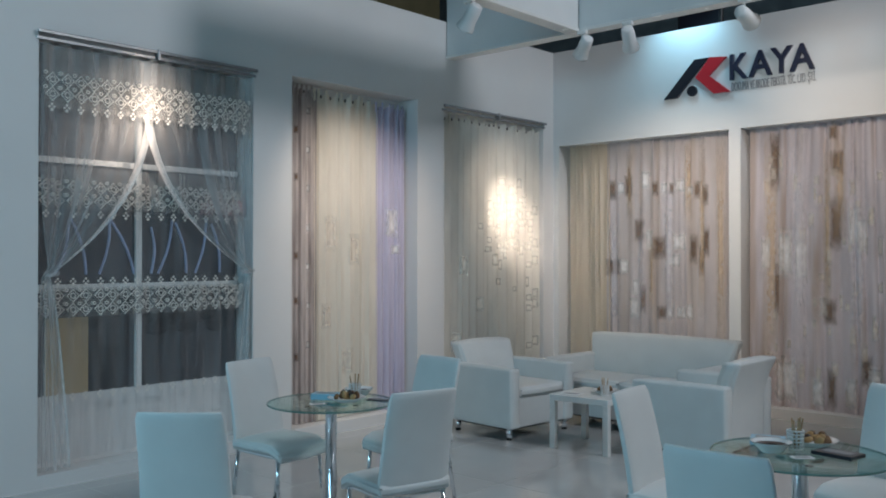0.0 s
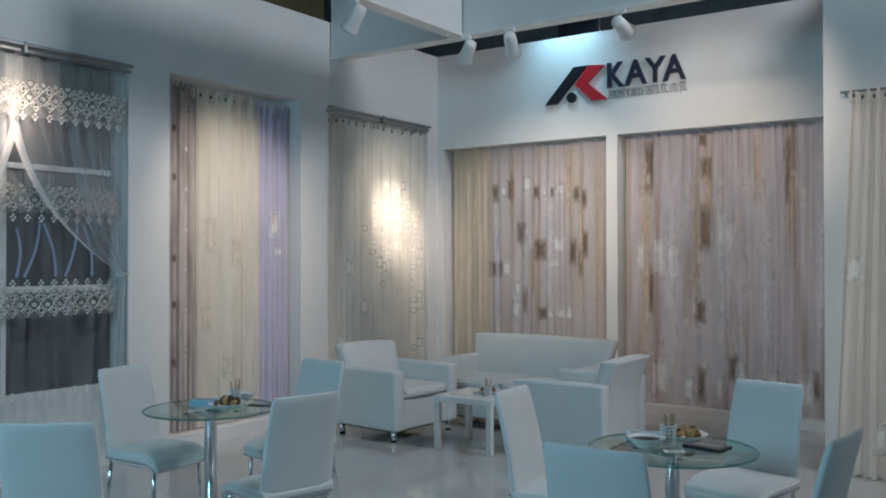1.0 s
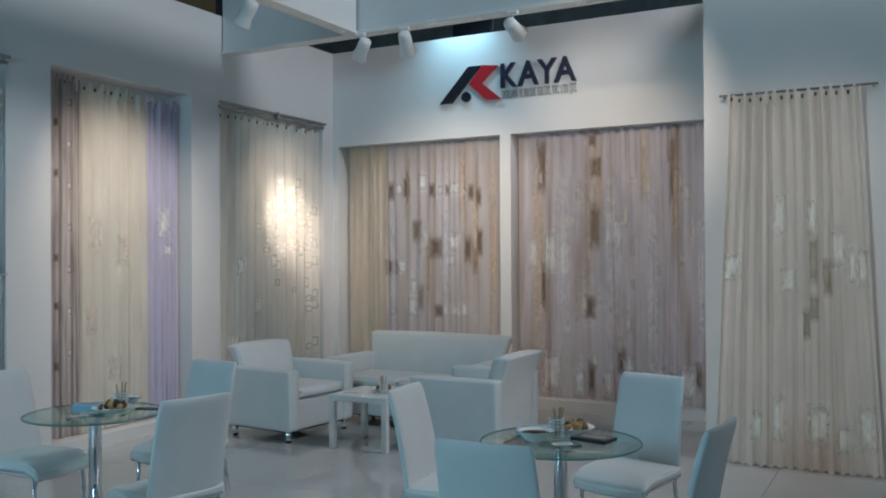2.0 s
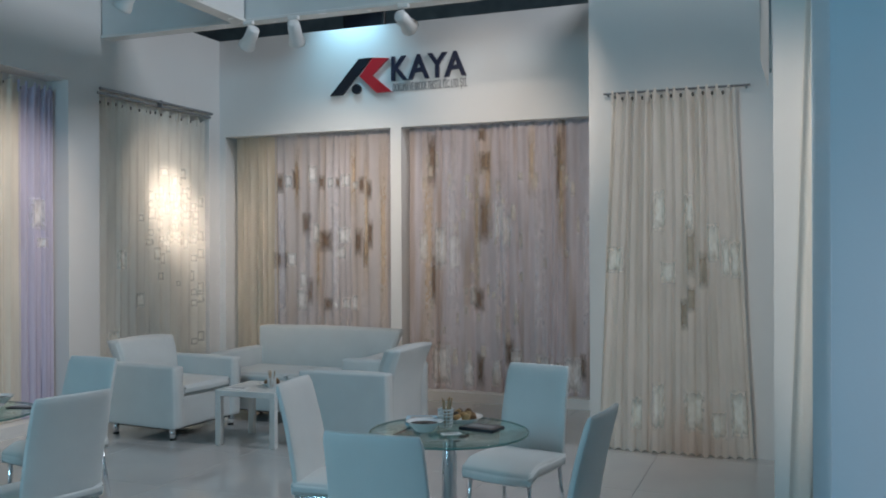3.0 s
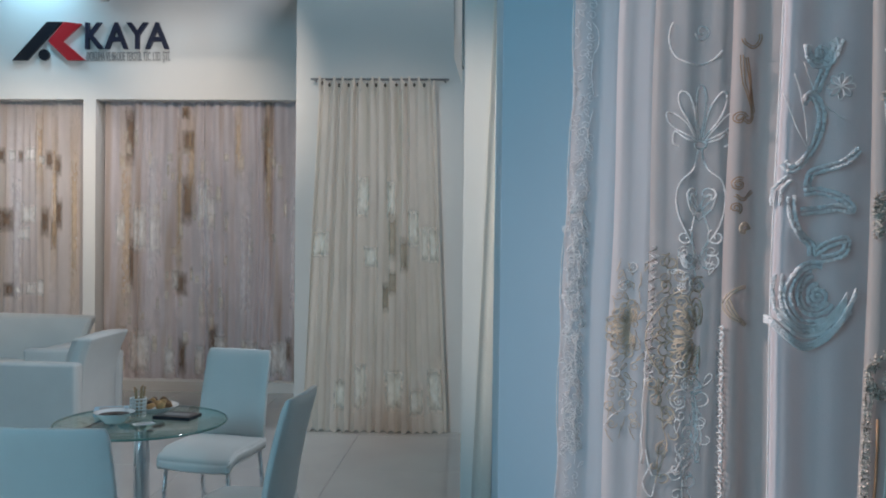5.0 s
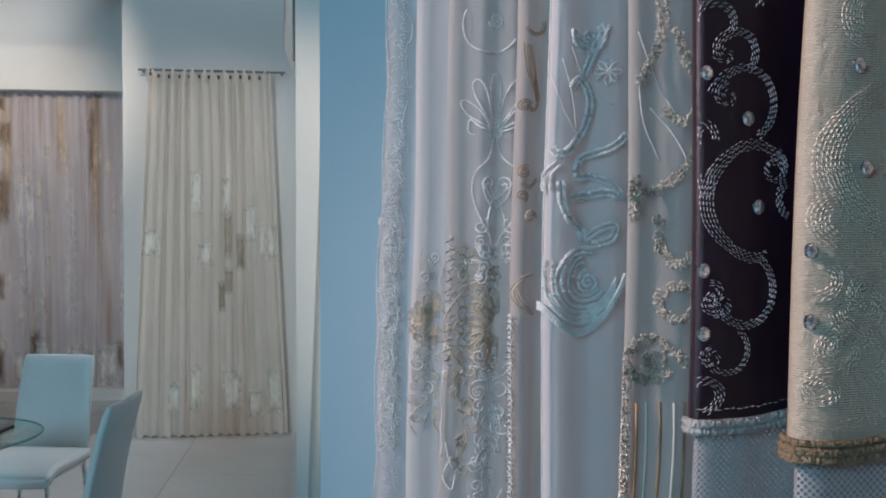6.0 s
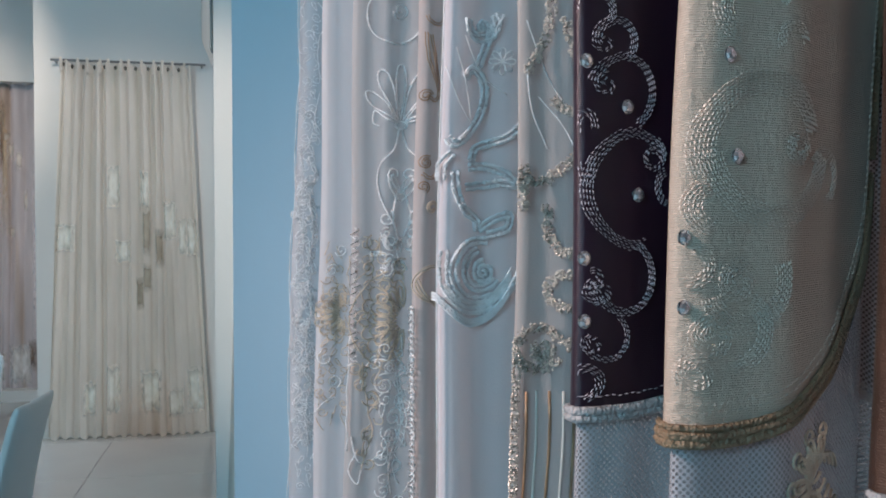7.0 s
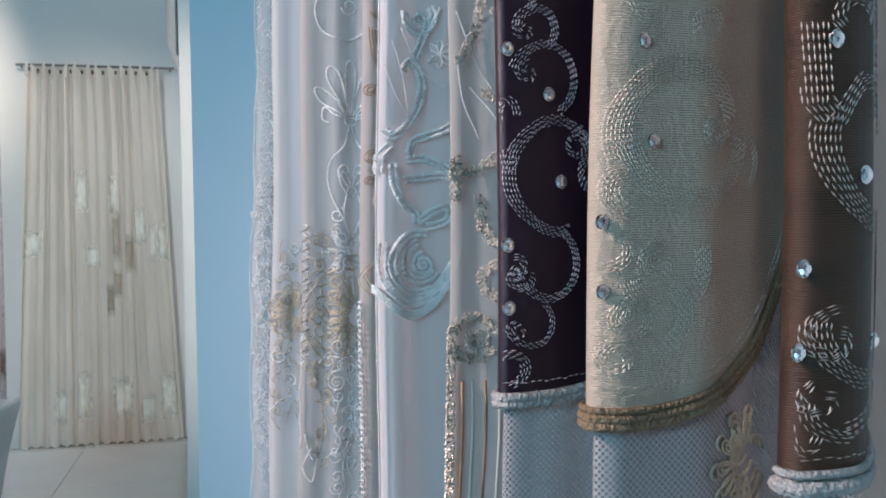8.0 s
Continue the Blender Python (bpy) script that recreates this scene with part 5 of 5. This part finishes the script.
# bronze satin over net
ob, s = hang(15.84, "bronze satin sample with pale stitched scrolls and crystals over net", 0.426, 0.33, 2, 0.22, NETGREY, 0.003, 9.0, 0.02, size=0.92)
edge = lambda u: 1.446 + 0.25 * u * u
flap(ob, s, (-0.02, 0.20), edge, 2.0, SATINBROWN, "satin_panel")
for off, rad, mat in ((-0.004, 0.0035, TRIMSILVER), (0.002, 0.0018, TRIMSILVER)):
    edge_cord(ob, s, (-0.01, 0.20), edge, off, rad, mat, "braid_trim")
big = arc_line(0.046, 1.592, 0.038, 0.038, 165, 285)
for line, rows in (([(0.004 + 0.0002 * k, 1.64 - 0.004 * k) for k in range(9)] + big, 7), (arc_line(0.020, 1.640, 0.006, 0.013, 200, 20), 4), ([(0.040, 1.68 - 0.004 * k) for k in range(20)], 5), (curve([(0.012, 1.598), (0.024, 1.615), (0.040, 1.612), (0.052, 1.600)]), 5),
                   (arc_line(0.0125, 1.506, 0.003, 0.011, 420, 100), 4), (arc_line(0.030, 1.512, 0.023, 0.024, 175, 290), 6), (curve([(0.034, 1.490), (0.050, 1.502), (0.062, 1.515)]), 6), (curve([(0.046, 1.560), (0.056, 1.540), (0.052, 1.515)]), 6),
                   (arc_line(0.0085, 1.480, 0.002, 0.007, 420, 120), 3), (arc_line(0.018, 1.478, 0.014, 0.014, 175, 280), 4), (curve([(0.018, 1.466), (0.030, 1.470), (0.044, 1.482)]), 5), (arc_line(0.004, 1.470, 0.005, 0.004, 180, 330, 20, 2.6), 3), (arc_line(0.060, 1.64, 0.012, 0.018, 180, 10), 5)):
    stitched(ob, s, line, rows, 0.0016, PALESTITCH, width=0.00036, long=0.0040)
stitched(ob, s, [(0.002, 1.455), (0.03, 1.4555), (0.07, 1.4565)], 1, 0.002, PALESTITCH)
crystals(ob, s, [(0.0120, 1.6333), (0.0280, 1.5759), (0.0020, 1.5360), (-0.001, 1.5004), (0.055, 1.50)], 16)

# pale gold satin over net
ob, s = hang(13.84, "pale gold satin sample with tone stitched scrolls and a tan braid", 0.387, 0.423, -4, 0.22, NETGREY, 0.003, 4.0, 0.042, size=0.973)
edge = lambda u: 1.605 - 0.145 * math.sqrt(max(0.0, 1 - ((u - 0.018) / 0.147) ** 2)) if u < 0.1649 else 1.605
flap(ob, s, (-0.02, 0.1645), edge, 1.98, SATINGOLD, "satin_panel", 0.004, 60)
for off, rad, mat in ((-0.0045, 0.0026, TRIMTAN), (-0.0005, 0.0026, TRIMTAN), (0.0035, 0.0018, TRIMTAN)):
    edge_cord(ob, s, (-0.012, 0.1645), edge, off, rad, mat, "braid_trim", 0.006, 110)
part("braid_side", tube(bmesh.new(), [s(0.164 + 0.002 * math.sin(k), 1.605 + 0.02 * k, 0.006) for k in range(18)], 0.003, 7), TRIMTAN, ob, "", True)
border = [(0.02 + 0.136 * math.cos(radians(a)), 1.607 + 0.134 * math.sin(radians(a))) for a in range(-105, 1, 3)] + [(0.156, 1.607 + 0.01 * k) for k in range(1, 20)]
stitched(ob, s, border, 2, 0.0040, TONESTITCH, 0.005, 0.0036)
for line, rows in ((arc_line(0.043, 1.600, 0.034, 0.036, 200, 20), 7), (arc_line(0.052, 1.606, 0.040, 0.036, 190, 350), 7), (arc_line(0.065, 1.602, 0.002, 0.008, 700, 0), 3), (arc_line(0.090, 1.590, 0.012, 0.014, 150, -60), 3), (arc_line(0.030, 1.668, 0.010, 0.024, 250, 20), 6), (arc_line(0.056, 1.655, 0.006, 0.010, 200, 20), 3),
                   (arc_line(0.030, 1.535, 0.002, 0.010, 640, 60), 3), (arc_line(0.034, 1.535, 0.020, 0.024, 200, 380), 6), (arc_line(0.018, 1.508, 0.003, 0.011, 560, 30), 4), (arc_line(0.030, 1.512, 0.016, 0.018, 60, -90), 5), (arc_line(0.010, 1.490, 0.003, 0.008, 480, 60), 3), (arc_line(0.006, 1.545, 0.006, 0.010, 90, -90), 3), (arc_line(0.018, 1.575, 0.010, 0.014, 120, 250), 5)):
    stitched(ob, s, line, rows + 1, 0.0016, TONESTITCH, 0.0046, 0.0027, 0.00040)
crystals(ob, s, [(0.0200, 1.647), (0.0270, 1.5975), (0.0040, 1.5575), (0.0045, 1.5231)], 14)
corded(ob, s, [arc_line(0.088 + 0.004 * k, 1.436 - 0.004 * k, 0.004 + 0.003 * k, 0.006 + 0.003 * k, 20, 330, 24) for k in range(6)] + fan(0.096, 1.425, 0.028, 60, 300, 7), 0.0009, BEIGECORD, "corded_flower", 0.002)

# purple satin over net
ob, s = hang(12.88, "purple satin sample with silver stitched scrolls and crystals over net", 0.350, 0.465, 2, 0.24, NETGREY, 0.004, 2.5, 0.02, size=0.922)
edge = lambda u: 1.462 + 2.2 * (u - 0.012) ** 2 if u > 0.012 else 1.462
flap(ob, s, (-0.02, 0.115), edge, 1.98, PURPLESATIN, "satin_panel")
for off, rad, mat in ((-0.0065, 0.0024, TRIMSILVER), (-0.0025, 0.0026, TRIMSILVER)):
    edge_cord(ob, s, (-0.012, 0.12), edge, off, rad, mat, "braid_trim")
stitched(ob, s, [(0.001 + 0.0015 * k, edge(0.0015 * k) + 0.006) for k in range(60)], 1, 0.002, SILVERSTITCH, 0.0055)
for line, rows in ((arc_line(0.0207, 1.6672, 0.0115, 0.0115, 170, -50), 3), (arc_line(0.0129, 1.6654, 0.0012, 0.0050, 560, 120), 1), (arc_line(0.0257, 1.6394, 0.0190, 0.0200, 165, -62), 3), (arc_line(0.0142, 1.6425, 0.0012, 0.0058, 560, 100), 1), (arc_line(0.0321, 1.5848, 0.0270, 0.0280, 35, 285, 60, 1.15), 4), (arc_line(0.0454, 1.6034, 0.0100, 0.0030, 70, -260), 2), (arc_line(0.0263, 1.5342, 0.0190, 0.0200, 200, 420), 3), (arc_line(0.0110, 1.5264, 0.0012, 0.0070, 560, 120), 2), (arc_line(0.0159, 1.5009, 0.0120, 0.0130, 200, 410), 2), (arc_line(0.0078, 1.4973, 0.0012, 0.0048, 540, 120), 1), (arc_line(0.0045, 1.6180, 0.0040, 0.0040, 0, 180, 30, 2.2), 2), (arc_line(0.0045, 1.600, 0.0040, 0.0020, 180, 360, 30, 4.0), 2), (arc_line(0.0078, 1.6844, 0.0088, 0.0100, 190, -20), 3), (arc_line(0.003, 1.478, 0.004, 0.011, 150, -70), 3), (arc_line(0.060, 1.588, 0.008, 0.012, 120, 250), 3), (arc_line(0.006, 1.535, 0.004, 0.005, 90, -90), 2), (arc_line(0.022, 1.70, 0.010, 0.014, 190, -20), 3)):
    stitched(ob, s, [(0.9 * u, z) for u, z in line], rows + 1, 0.0013, SILVERSTITCH, 0.006, 0.0029, 0.00027)
crystals(ob, s, [(0.0040, 1.6555), (0.0253, 1.6307), (0.0319, 1.5812), (0.0030, 1.5456), (0.0035, 1.5102)], 12)

# champagne tulle with beaded scrolls
ob, s = hang(12.51, "champagne tulle sample with gold beaded scrolls and diamond threads", 0.345, 0.563, 10, 0.42, SHEERE, 0.004, 0.0, 0.02, 130, size=0.935)
rng = random.Random(7)


def beaded(ob, s, line, material, radius=0.0012, spread=0.0030, count=10):
    """A band of tiny beads scattered along a line, each a small double pyramid."""
    b = bmesh.new()
    for i, (u, z) in enumerate(line):
        for k in range(count):
            p = s(max(0.0, u + rng.uniform(-spread, spread)), z + rng.uniform(-spread, spread), 0.003 + rng.uniform(0, 0.002))
            r = radius * rng.uniform(0.6, 1.2)
            v = [b.verts.new(p + r * Vector(d)) for d in ((1, 0, 0), (0, 0, 1), (-1, 0, 0), (0, 0, -1), (0, -1, 0), (0, 1, 0))]
            for a, c in ((0, 1), (1, 2), (2, 3), (3, 0)):
                b.faces.new((v[a], v[c], v[4]))
                b.faces.new((v[c], v[a], v[5]))
    part("beaded_scroll", b, material, ob)


for line in (curve([(0.006, 1.668), (0.014, 1.682), (0.020, 1.705), (0.018, 1.73)], 8), curve([(0.004, 1.602), (0.003, 1.590), (0.004, 1.576)], 8), curve([(0.004, 1.594), (0.016, 1.594), (0.030, 1.606), (0.042, 1.622)], 9), curve([(0.022, 1.648), (0.032, 1.640), (0.044, 1.650)], 8), curve([(0.028, 1.70), (0.034, 1.68), (0.042, 1.672)], 8),
             curve([(0.018, 1.575), (0.020, 1.555), (0.030, 1.545), (0.040, 1.552)], 8), arc_line(0.031, 1.520, 0.011, 0.012, 60, 350, 26), arc_line(0.015, 1.482, 0.013, 0.015, 20, 320, 34), arc_line(0.017, 1.480, 0.004, 0.006, 120, 400, 12), curve([(0.030, 1.486), (0.040, 1.478), (0.048, 1.490)], 8), [(0.001, 1.475 - 0.0030 * k) for k in range(54)]):
    beaded(ob, s, line, GOLDBEAD)
corded(ob, s, [curve([(0.005, 1.668), (0.008, 1.640), (0.018, 1.615)]), curve([(0.005, 1.70), (0.016, 1.668), (0.030, 1.640)]), curve([(0.012, 1.650), (0.024, 1.635), (0.034, 1.615)])], 0.0004, IVORYCORD, "diamond_thread")
for k in range(5):
    corded(ob, s, [[(0.008 + 0.008 * k + 0.001 * math.sin(j), 1.452 - 0.02 * j) for j in range(30)]], 0.0010, TAPE if k % 2 else BRONZECORD, "woven_stripe", 0.0004)

# white organza with thick pale blue cord
ob, s = hang(11.17, "white organza sample with thick pale blue corded scrolls", 0.312, 0.654, 10, 0.45, SHEERD, 0.003, 0.5, 0.02, 90, size=0.905)
edge = lambda u: 1.486 + 28.0 * (u - 0.028) ** 2
thick = [arc_line(0.031, 1.727, 0.013, 0.012, 170, 400, 30), volute(0.031, 1.724, 0.006, 200, 1.0), curve([(0.046, 1.735), (0.036, 1.712), (0.029, 1.693)]), curve([(0.017, 1.682), (0.022, 1.689), (0.030, 1.686), (0.035, 1.672), (0.031, 1.652), (0.021, 1.638), (0.010, 1.629), (0.004, 1.634)]),
         curve([(0.008, 1.622), (0.002, 1.614), (0.001, 1.600)]), curve([(0.066, 1.646), (0.054, 1.636), (0.040, 1.631), (0.028, 1.626), (0.025, 1.616)]), curve([(0.023, 1.611), (0.038, 1.612), (0.056, 1.605), (0.062, 1.597), (0.050, 1.599), (0.036, 1.597), (0.020, 1.595)]), curve([(0.010, 1.608), (0.012, 1.590), (0.020, 1.577), (0.031, 1.569), (0.032, 1.560)]),
         curve([(0.033, 1.561), (0.046, 1.570), (0.058, 1.573), (0.056, 1.562), (0.040, 1.557)]), arc_line(0.034, 1.527, 0.026, 0.022, 75, 300, 40), arc_line(0.036, 1.528, 0.017, 0.013, 100, 330, 30), volute(0.038, 1.527, 0.008, 90, 1.3), curve([(0.004, 1.545), (0.004, 1.520), (0.014, 1.502), (0.030, 1.496), (0.048, 1.502), (0.062, 1.516)])]
for line in thick:
    for side in (-1, 1):
        yarn(ob, s, offset(line, side * 0.0021), 0.0015, BLUECORD, "thick_cord", 0.0026)
for k in range(3):
    edge_cord(ob, s, (-0.006, 0.068), edge, 0.0024 * k - 0.002, 0.0012, BLUECORD, "corded_hem", 0.004)
for k in range(5):
    edge_cord(ob, s, (0.004, 0.06), edge, 0.007 + 0.0022 * k, 0.0007, IVORYCORD, "hem_stitch", 0.003)
corded(ob, s, [[(0.0, 1.95 - 0.02 * k) for k in range(70)]], 0.0006, IVORYCORD, "rolled_edge", 0.003)
corded(ob, s, [curve([(0.008, 1.705), (0.018, 1.670), (0.022, 1.650)]), curve([(0.014, 1.715), (0.032, 1.685), (0.052, 1.670)]), curve([(0.002, 1.69), (0.012, 1.660), (0.024, 1.645)])], 0.0004, IVORYCORD, "diamond_thread")
for k in range(8):
    corded(ob, s, [teardrop(0.048, 1.697, k * 45, 0.011, 0.003, 10)], 0.0005, IVORYCORD, "petal", 0.003)

# beige tulle sliver with bronze cord
ob, s = hang(11.21, "beige tulle sample with bronze corded leaves", 0.324, 0.832, 8, 0.45, SHEERC, 0.006, 0.0, 0.02, 120, size=0.991)
bronze = [curve([(0.006, 1.742), (0.009, 1.716), (0.020, 1.690), (0.016, 1.680), (0.008, 1.684)]), curve([(0.010, 1.740), (0.018, 1.706), (0.022, 1.690)]), volute(0.007, 1.683, 0.006, 20, 1.0), volute(0.009, 1.622, 0.006, 60, 1.2), curve([(0.006, 1.612), (0.014, 1.608), (0.024, 1.616)]), volute(0.007, 1.600, 0.005, 300, 1.0), arc_line(0.014, 1.76, 0.008, 0.012, 200, 380, 16)]
for side in (-0.5, 0.5):
    corded(ob, s, [offset(line, side * 0.0022) for line in bronze], 0.0006, BRONZECORD, "bronze_leaf", 0.003, 5, 0.0002)
    corded(ob, s, [offset(line, side * 0.0022) for line in (arc_line(0.018, 1.510, 0.016, 0.016, 80, 260, 24), curve([(0.004, 1.515), (0.010, 1.500), (0.022, 1.490)]), volute(0.016, 1.580, 0.007, 0, 1.0))], 0.0008, BEIGECORD, "beige_leaf")
corded(ob, s, [[(0.001 + 0.0013 * math.sin(k * 1.7), 1.490 - 0.0030 * k) for k in range(110)], [(0.001 + 0.0013 * math.sin(k * 1.7 + math.pi), 1.490 - 0.0030 * k) for k in range(110)]], 0.0009, IVORYCORD, "braided_edge")

# ivory tulle: ring, palmette, lyre and a beige fan down the drop
ob, s = hang(9.84, "ivory tulle sample with silver scrolls and beige fan embroidery", 0.280, 0.984, 6, 0.5, SHEERB, 0.0035, 0.0, 0.02, 190, size=1.036)


def mirror(lines, mid):
    return lines + [[(2 * mid - u, z) for u, z in line] for line in lines]


mid = 0.0518
silver = [arc_line(mid - 0.008, 1.784, 0.030, 0.030, 150, 330, 26), volute(mid - 0.002, 1.79, 0.010, 200), teardrop(mid, 1.676, 90, 0.058, 0.008)]
silver += mirror([teardrop(mid + 0.003, 1.676, 68, 0.054, 0.009), teardrop(mid + 0.005, 1.674, 42, 0.044, 0.008), curve([(mid + 0.005, 1.672), (mid + 0.018, 1.676), (mid + 0.028, 1.684), (mid + 0.030, 1.672), (mid + 0.024, 1.668)])], mid)
silver += [arc_line(mid, 1.670, 0.007, 0.007, 0, 360, 16, 0.6)]
silver += mirror([curve([(mid + 0.002, 1.665), (mid + 0.008, 1.645), (mid + 0.022, 1.630), (mid + 0.026, 1.610), (mid + 0.020, 1.585), (mid + 0.006, 1.560)]), volute(mid + 0.008, 1.618, 0.008, 300, 1.2), curve([(mid + 0.001, 1.590), (mid + 0.012, 1.602), (mid + 0.016, 1.618)]), volute(mid + 0.017, 1.572, 0.009, 120, 1.3), volute(mid + 0.012, 1.547, 0.010, 200, 1.4), teardrop(mid, 1.598, 60, 0.022, 0.004), curve([(mid + 0.004, 1.60), (mid + 0.010, 1.575), (mid + 0.003, 1.552)])], mid)
for line in silver:
    yarn(ob, s, line, 0.0009, IVORYCORD, "silver_scroll", 0.002)
for line in fan(0.060, 1.466, 0.048, 95, 265, 9):
    yarn(ob, s, line, 0.0009, BEIGECORD, "fan_petal", 0.002)
low = [volute(0.038, 1.398, 0.013, 40, 1.5), volute(0.060, 1.400, 0.011, 180, 1.4), volute(0.050, 1.362, 0.012, 300, 1.5), volute(0.028, 1.420, 0.008, 90, 1.2), curve([(0.006, 1.345), (0.014, 1.318), (0.034, 1.322), (0.050, 1.342)]), curve([(0.056, 1.33), (0.046, 1.31), (0.050, 1.28)]), curve([(0.012, 1.40), (0.020, 1.42), (0.036, 1.424), (0.056, 1.412)]), curve([(0.056, 1.385), (0.064, 1.36), (0.060, 1.33)]), curve([(0.012, 1.33), (0.005, 1.31), (0.013, 1.295), (0.017, 1.31)])]
low += fan(0.040, 1.535, 0.020, 20, 340, 5)
for line in low:
    yarn(ob, s, line, 0.0008, IVORYCORD, "silver_scroll", 0.002)
corded(ob, s, [volute(0.022, 1.545, 0.009, 100, 1.3), volute(0.016, 1.52, 0.008, 250, 1.3), volute(0.052, 1.52, 0.010, 60, 1.3), volute(0.024, 1.385, 0.010, 200, 1.3), volute(0.016, 1.41, 0.008, 20, 1.2), arc_line(0.056, 1.466, 0.054, 0.056, 110, 250, 30)], 0.0009, BEIGECORD, "beige_scroll", 0.003, 5, 0.0003)
corded(ob, s, [[(0.004 + 0.0035 * math.sin(k * 2.1), 1.562 - 0.0035 * k) for k in range(42)], [(0.006 + 0.003 * math.sin(k * 2.7), 1.562 - 0.0035 * k) for k in range(42)], curve([(0.002, 1.45), (0.002, 1.38), (0.004, 1.33)])], 0.0008, IVORYCORD, "looped_edge", 0.003, 5, 0.0006)

for k, (cu, top, low, wide) in enumerate(((0.020, 1.42, 1.30, 0.018), (0.052, 1.42, 1.28, 0.022))):
    vine(ob, s, cu, top, low, 61 + k, wide, 0.0007, BEIGECORD if k < 1 else IVORYCORD, "fine_scroll", 0.036)

filigree(ob, s, 0.010, 0.045, 1.40, 1.55, 0.016, 81, 0.0006, BEIGECORD, "fine_scroll")
filigree(ob, s, 0.036, 0.068, 1.27, 1.44, 0.018, 82, 0.0006, IVORYCORD, "fine_scroll")
filigree(ob, s, 0.030, 0.068, 1.52, 1.56, 0.014, 83, 0.0006, IVORYCORD, "fine_scroll")

# organza at the back with a silver border
ob, s = hang(8.44, "ivory organza sample with silver embroidered border", 0.248, 1.60, 4, 0.5, SHEERA, 0.0035, 0.0, 0.025, 150, size=1.4)
border = []
for k in range(16):
    z = 1.70 - 0.026 * k
    side = 1 if k % 2 else -1
    border += [volute(0.016 + 0.003 * side, z, 0.007, 90 + 90 * side, 1.2, 22), teardrop(0.016, z - 0.006, 270 - 35 * side, 0.020, 0.003, 12)]
    if z < 1.60:
        border += [teardrop(0.024 + 0.002 * side, z, 240 + 40 * side, 0.016, 0.004, 12), volute(0.026, z - 0.012, 0.005, 180 * (k % 2), 1.1, 18)]
corded(ob, s, border, 0.0009, IVORYCORD, "silver_scroll", 0.002, 5, 0.0003)
corded(ob, s, [curve([(0.024, 1.80), (0.022, 1.775), (0.026, 1.748), (0.032, 1.748)]), curve([(0.026, 1.73), (0.020, 1.70), (0.024, 1.68)]), curve([(0.022, 1.84), (0.030, 1.83), (0.030, 1.81), (0.024, 1.80)])], 0.0008, IVORYCORD, "silver_scroll", 0.002)
corded(ob, s, [[(0.0 + 0.002 * math.sin(k * 0.8), 1.95 - 0.02 * k) for k in range(50)]], 0.0009, IVORYCORD, "rolled_edge", 0.002)

for k, (cu, top, low, wide) in enumerate(((0.010, 1.62, 1.28, 0.010), (0.022, 1.62, 1.28, 0.010))):
    vine(ob, s, cu, top, low, 71 + k, wide, 0.0007, IVORYCORD, "fine_scroll", 0.022)

filigree(ob, s, 0.008, 0.030, 1.24, 1.62, 0.012, 84, 0.0006, IVORYCORD, "fine_scroll", 0.002)
filigree(ob, s, 0.004, 0.030, 1.62, 1.90, 0.014, 86, 0.0005, IVORYCORD, "fine_scroll", 0.002)

# a fold of organza with beige fans just behind the ivory tulle
ob, s = hang(9.3, "ivory organza sample with beige fan embroidery behind ivory tulle", 0.254, 1.08, 2, 0.55, SHEERA, 0.003, 0.0, 0.02, 170, size=0.94)
for line in fan(0.036, 1.455, 0.036, 95, 265, 9):
    yarn(ob, s, line, 0.0009, BEIGECORD, "fan_petal", 0.002)
filigree(ob, s, 0.006, 0.045, 1.32, 1.54, 0.014, 85, 0.0006, BEIGECORD, "fine_scroll", 0.002)
for line in (volute(0.016, 1.51, 0.008, 30), volute(0.026, 1.535, 0.008, 200), volute(0.012, 1.40, 0.009, 120), volute(0.024, 1.37, 0.009, 300), curve([(0.002, 1.33), (0.012, 1.345), (0.026, 1.35)])):
    yarn(ob, s, line, 0.0008, IVORYCORD, "silver_scroll", 0.002)

rackbar = thing("fabric_rack", Matrix.Identity(4), "steel rack bar on wall brackets for fabric samples", "rack")
part("bar", tube(bmesh.new(), [(0.80, -0.6, 2.12), (0.80, 1.85, 2.12)], 0.014, 10), STEEL, rackbar)
for y in (-0.5, 0.6, 1.7):
    part("bracket", box(bmesh.new(), 0.79, y - 0.012, 2.10, 0.858, y + 0.012, 2.14, 0.003, 1), STEEL, rackbar)

# ---- floor tiles: large squares with fine joints ----
tile_mesh = mesh_of("tile", box(bmesh.new(), -0.4985, -0.4985, -0.006, 0.4985, 0.4985, 0.0, 0.0012, 1), TILE)
for i in range(-8, 3):
    for j in range(-3, 10):
        o = new("tile", tile_mesh)
        o.parent = floor
        o.location = (-0.88 + 0.5 + i * 1.0, 0.4 + j * 1.0, 0)
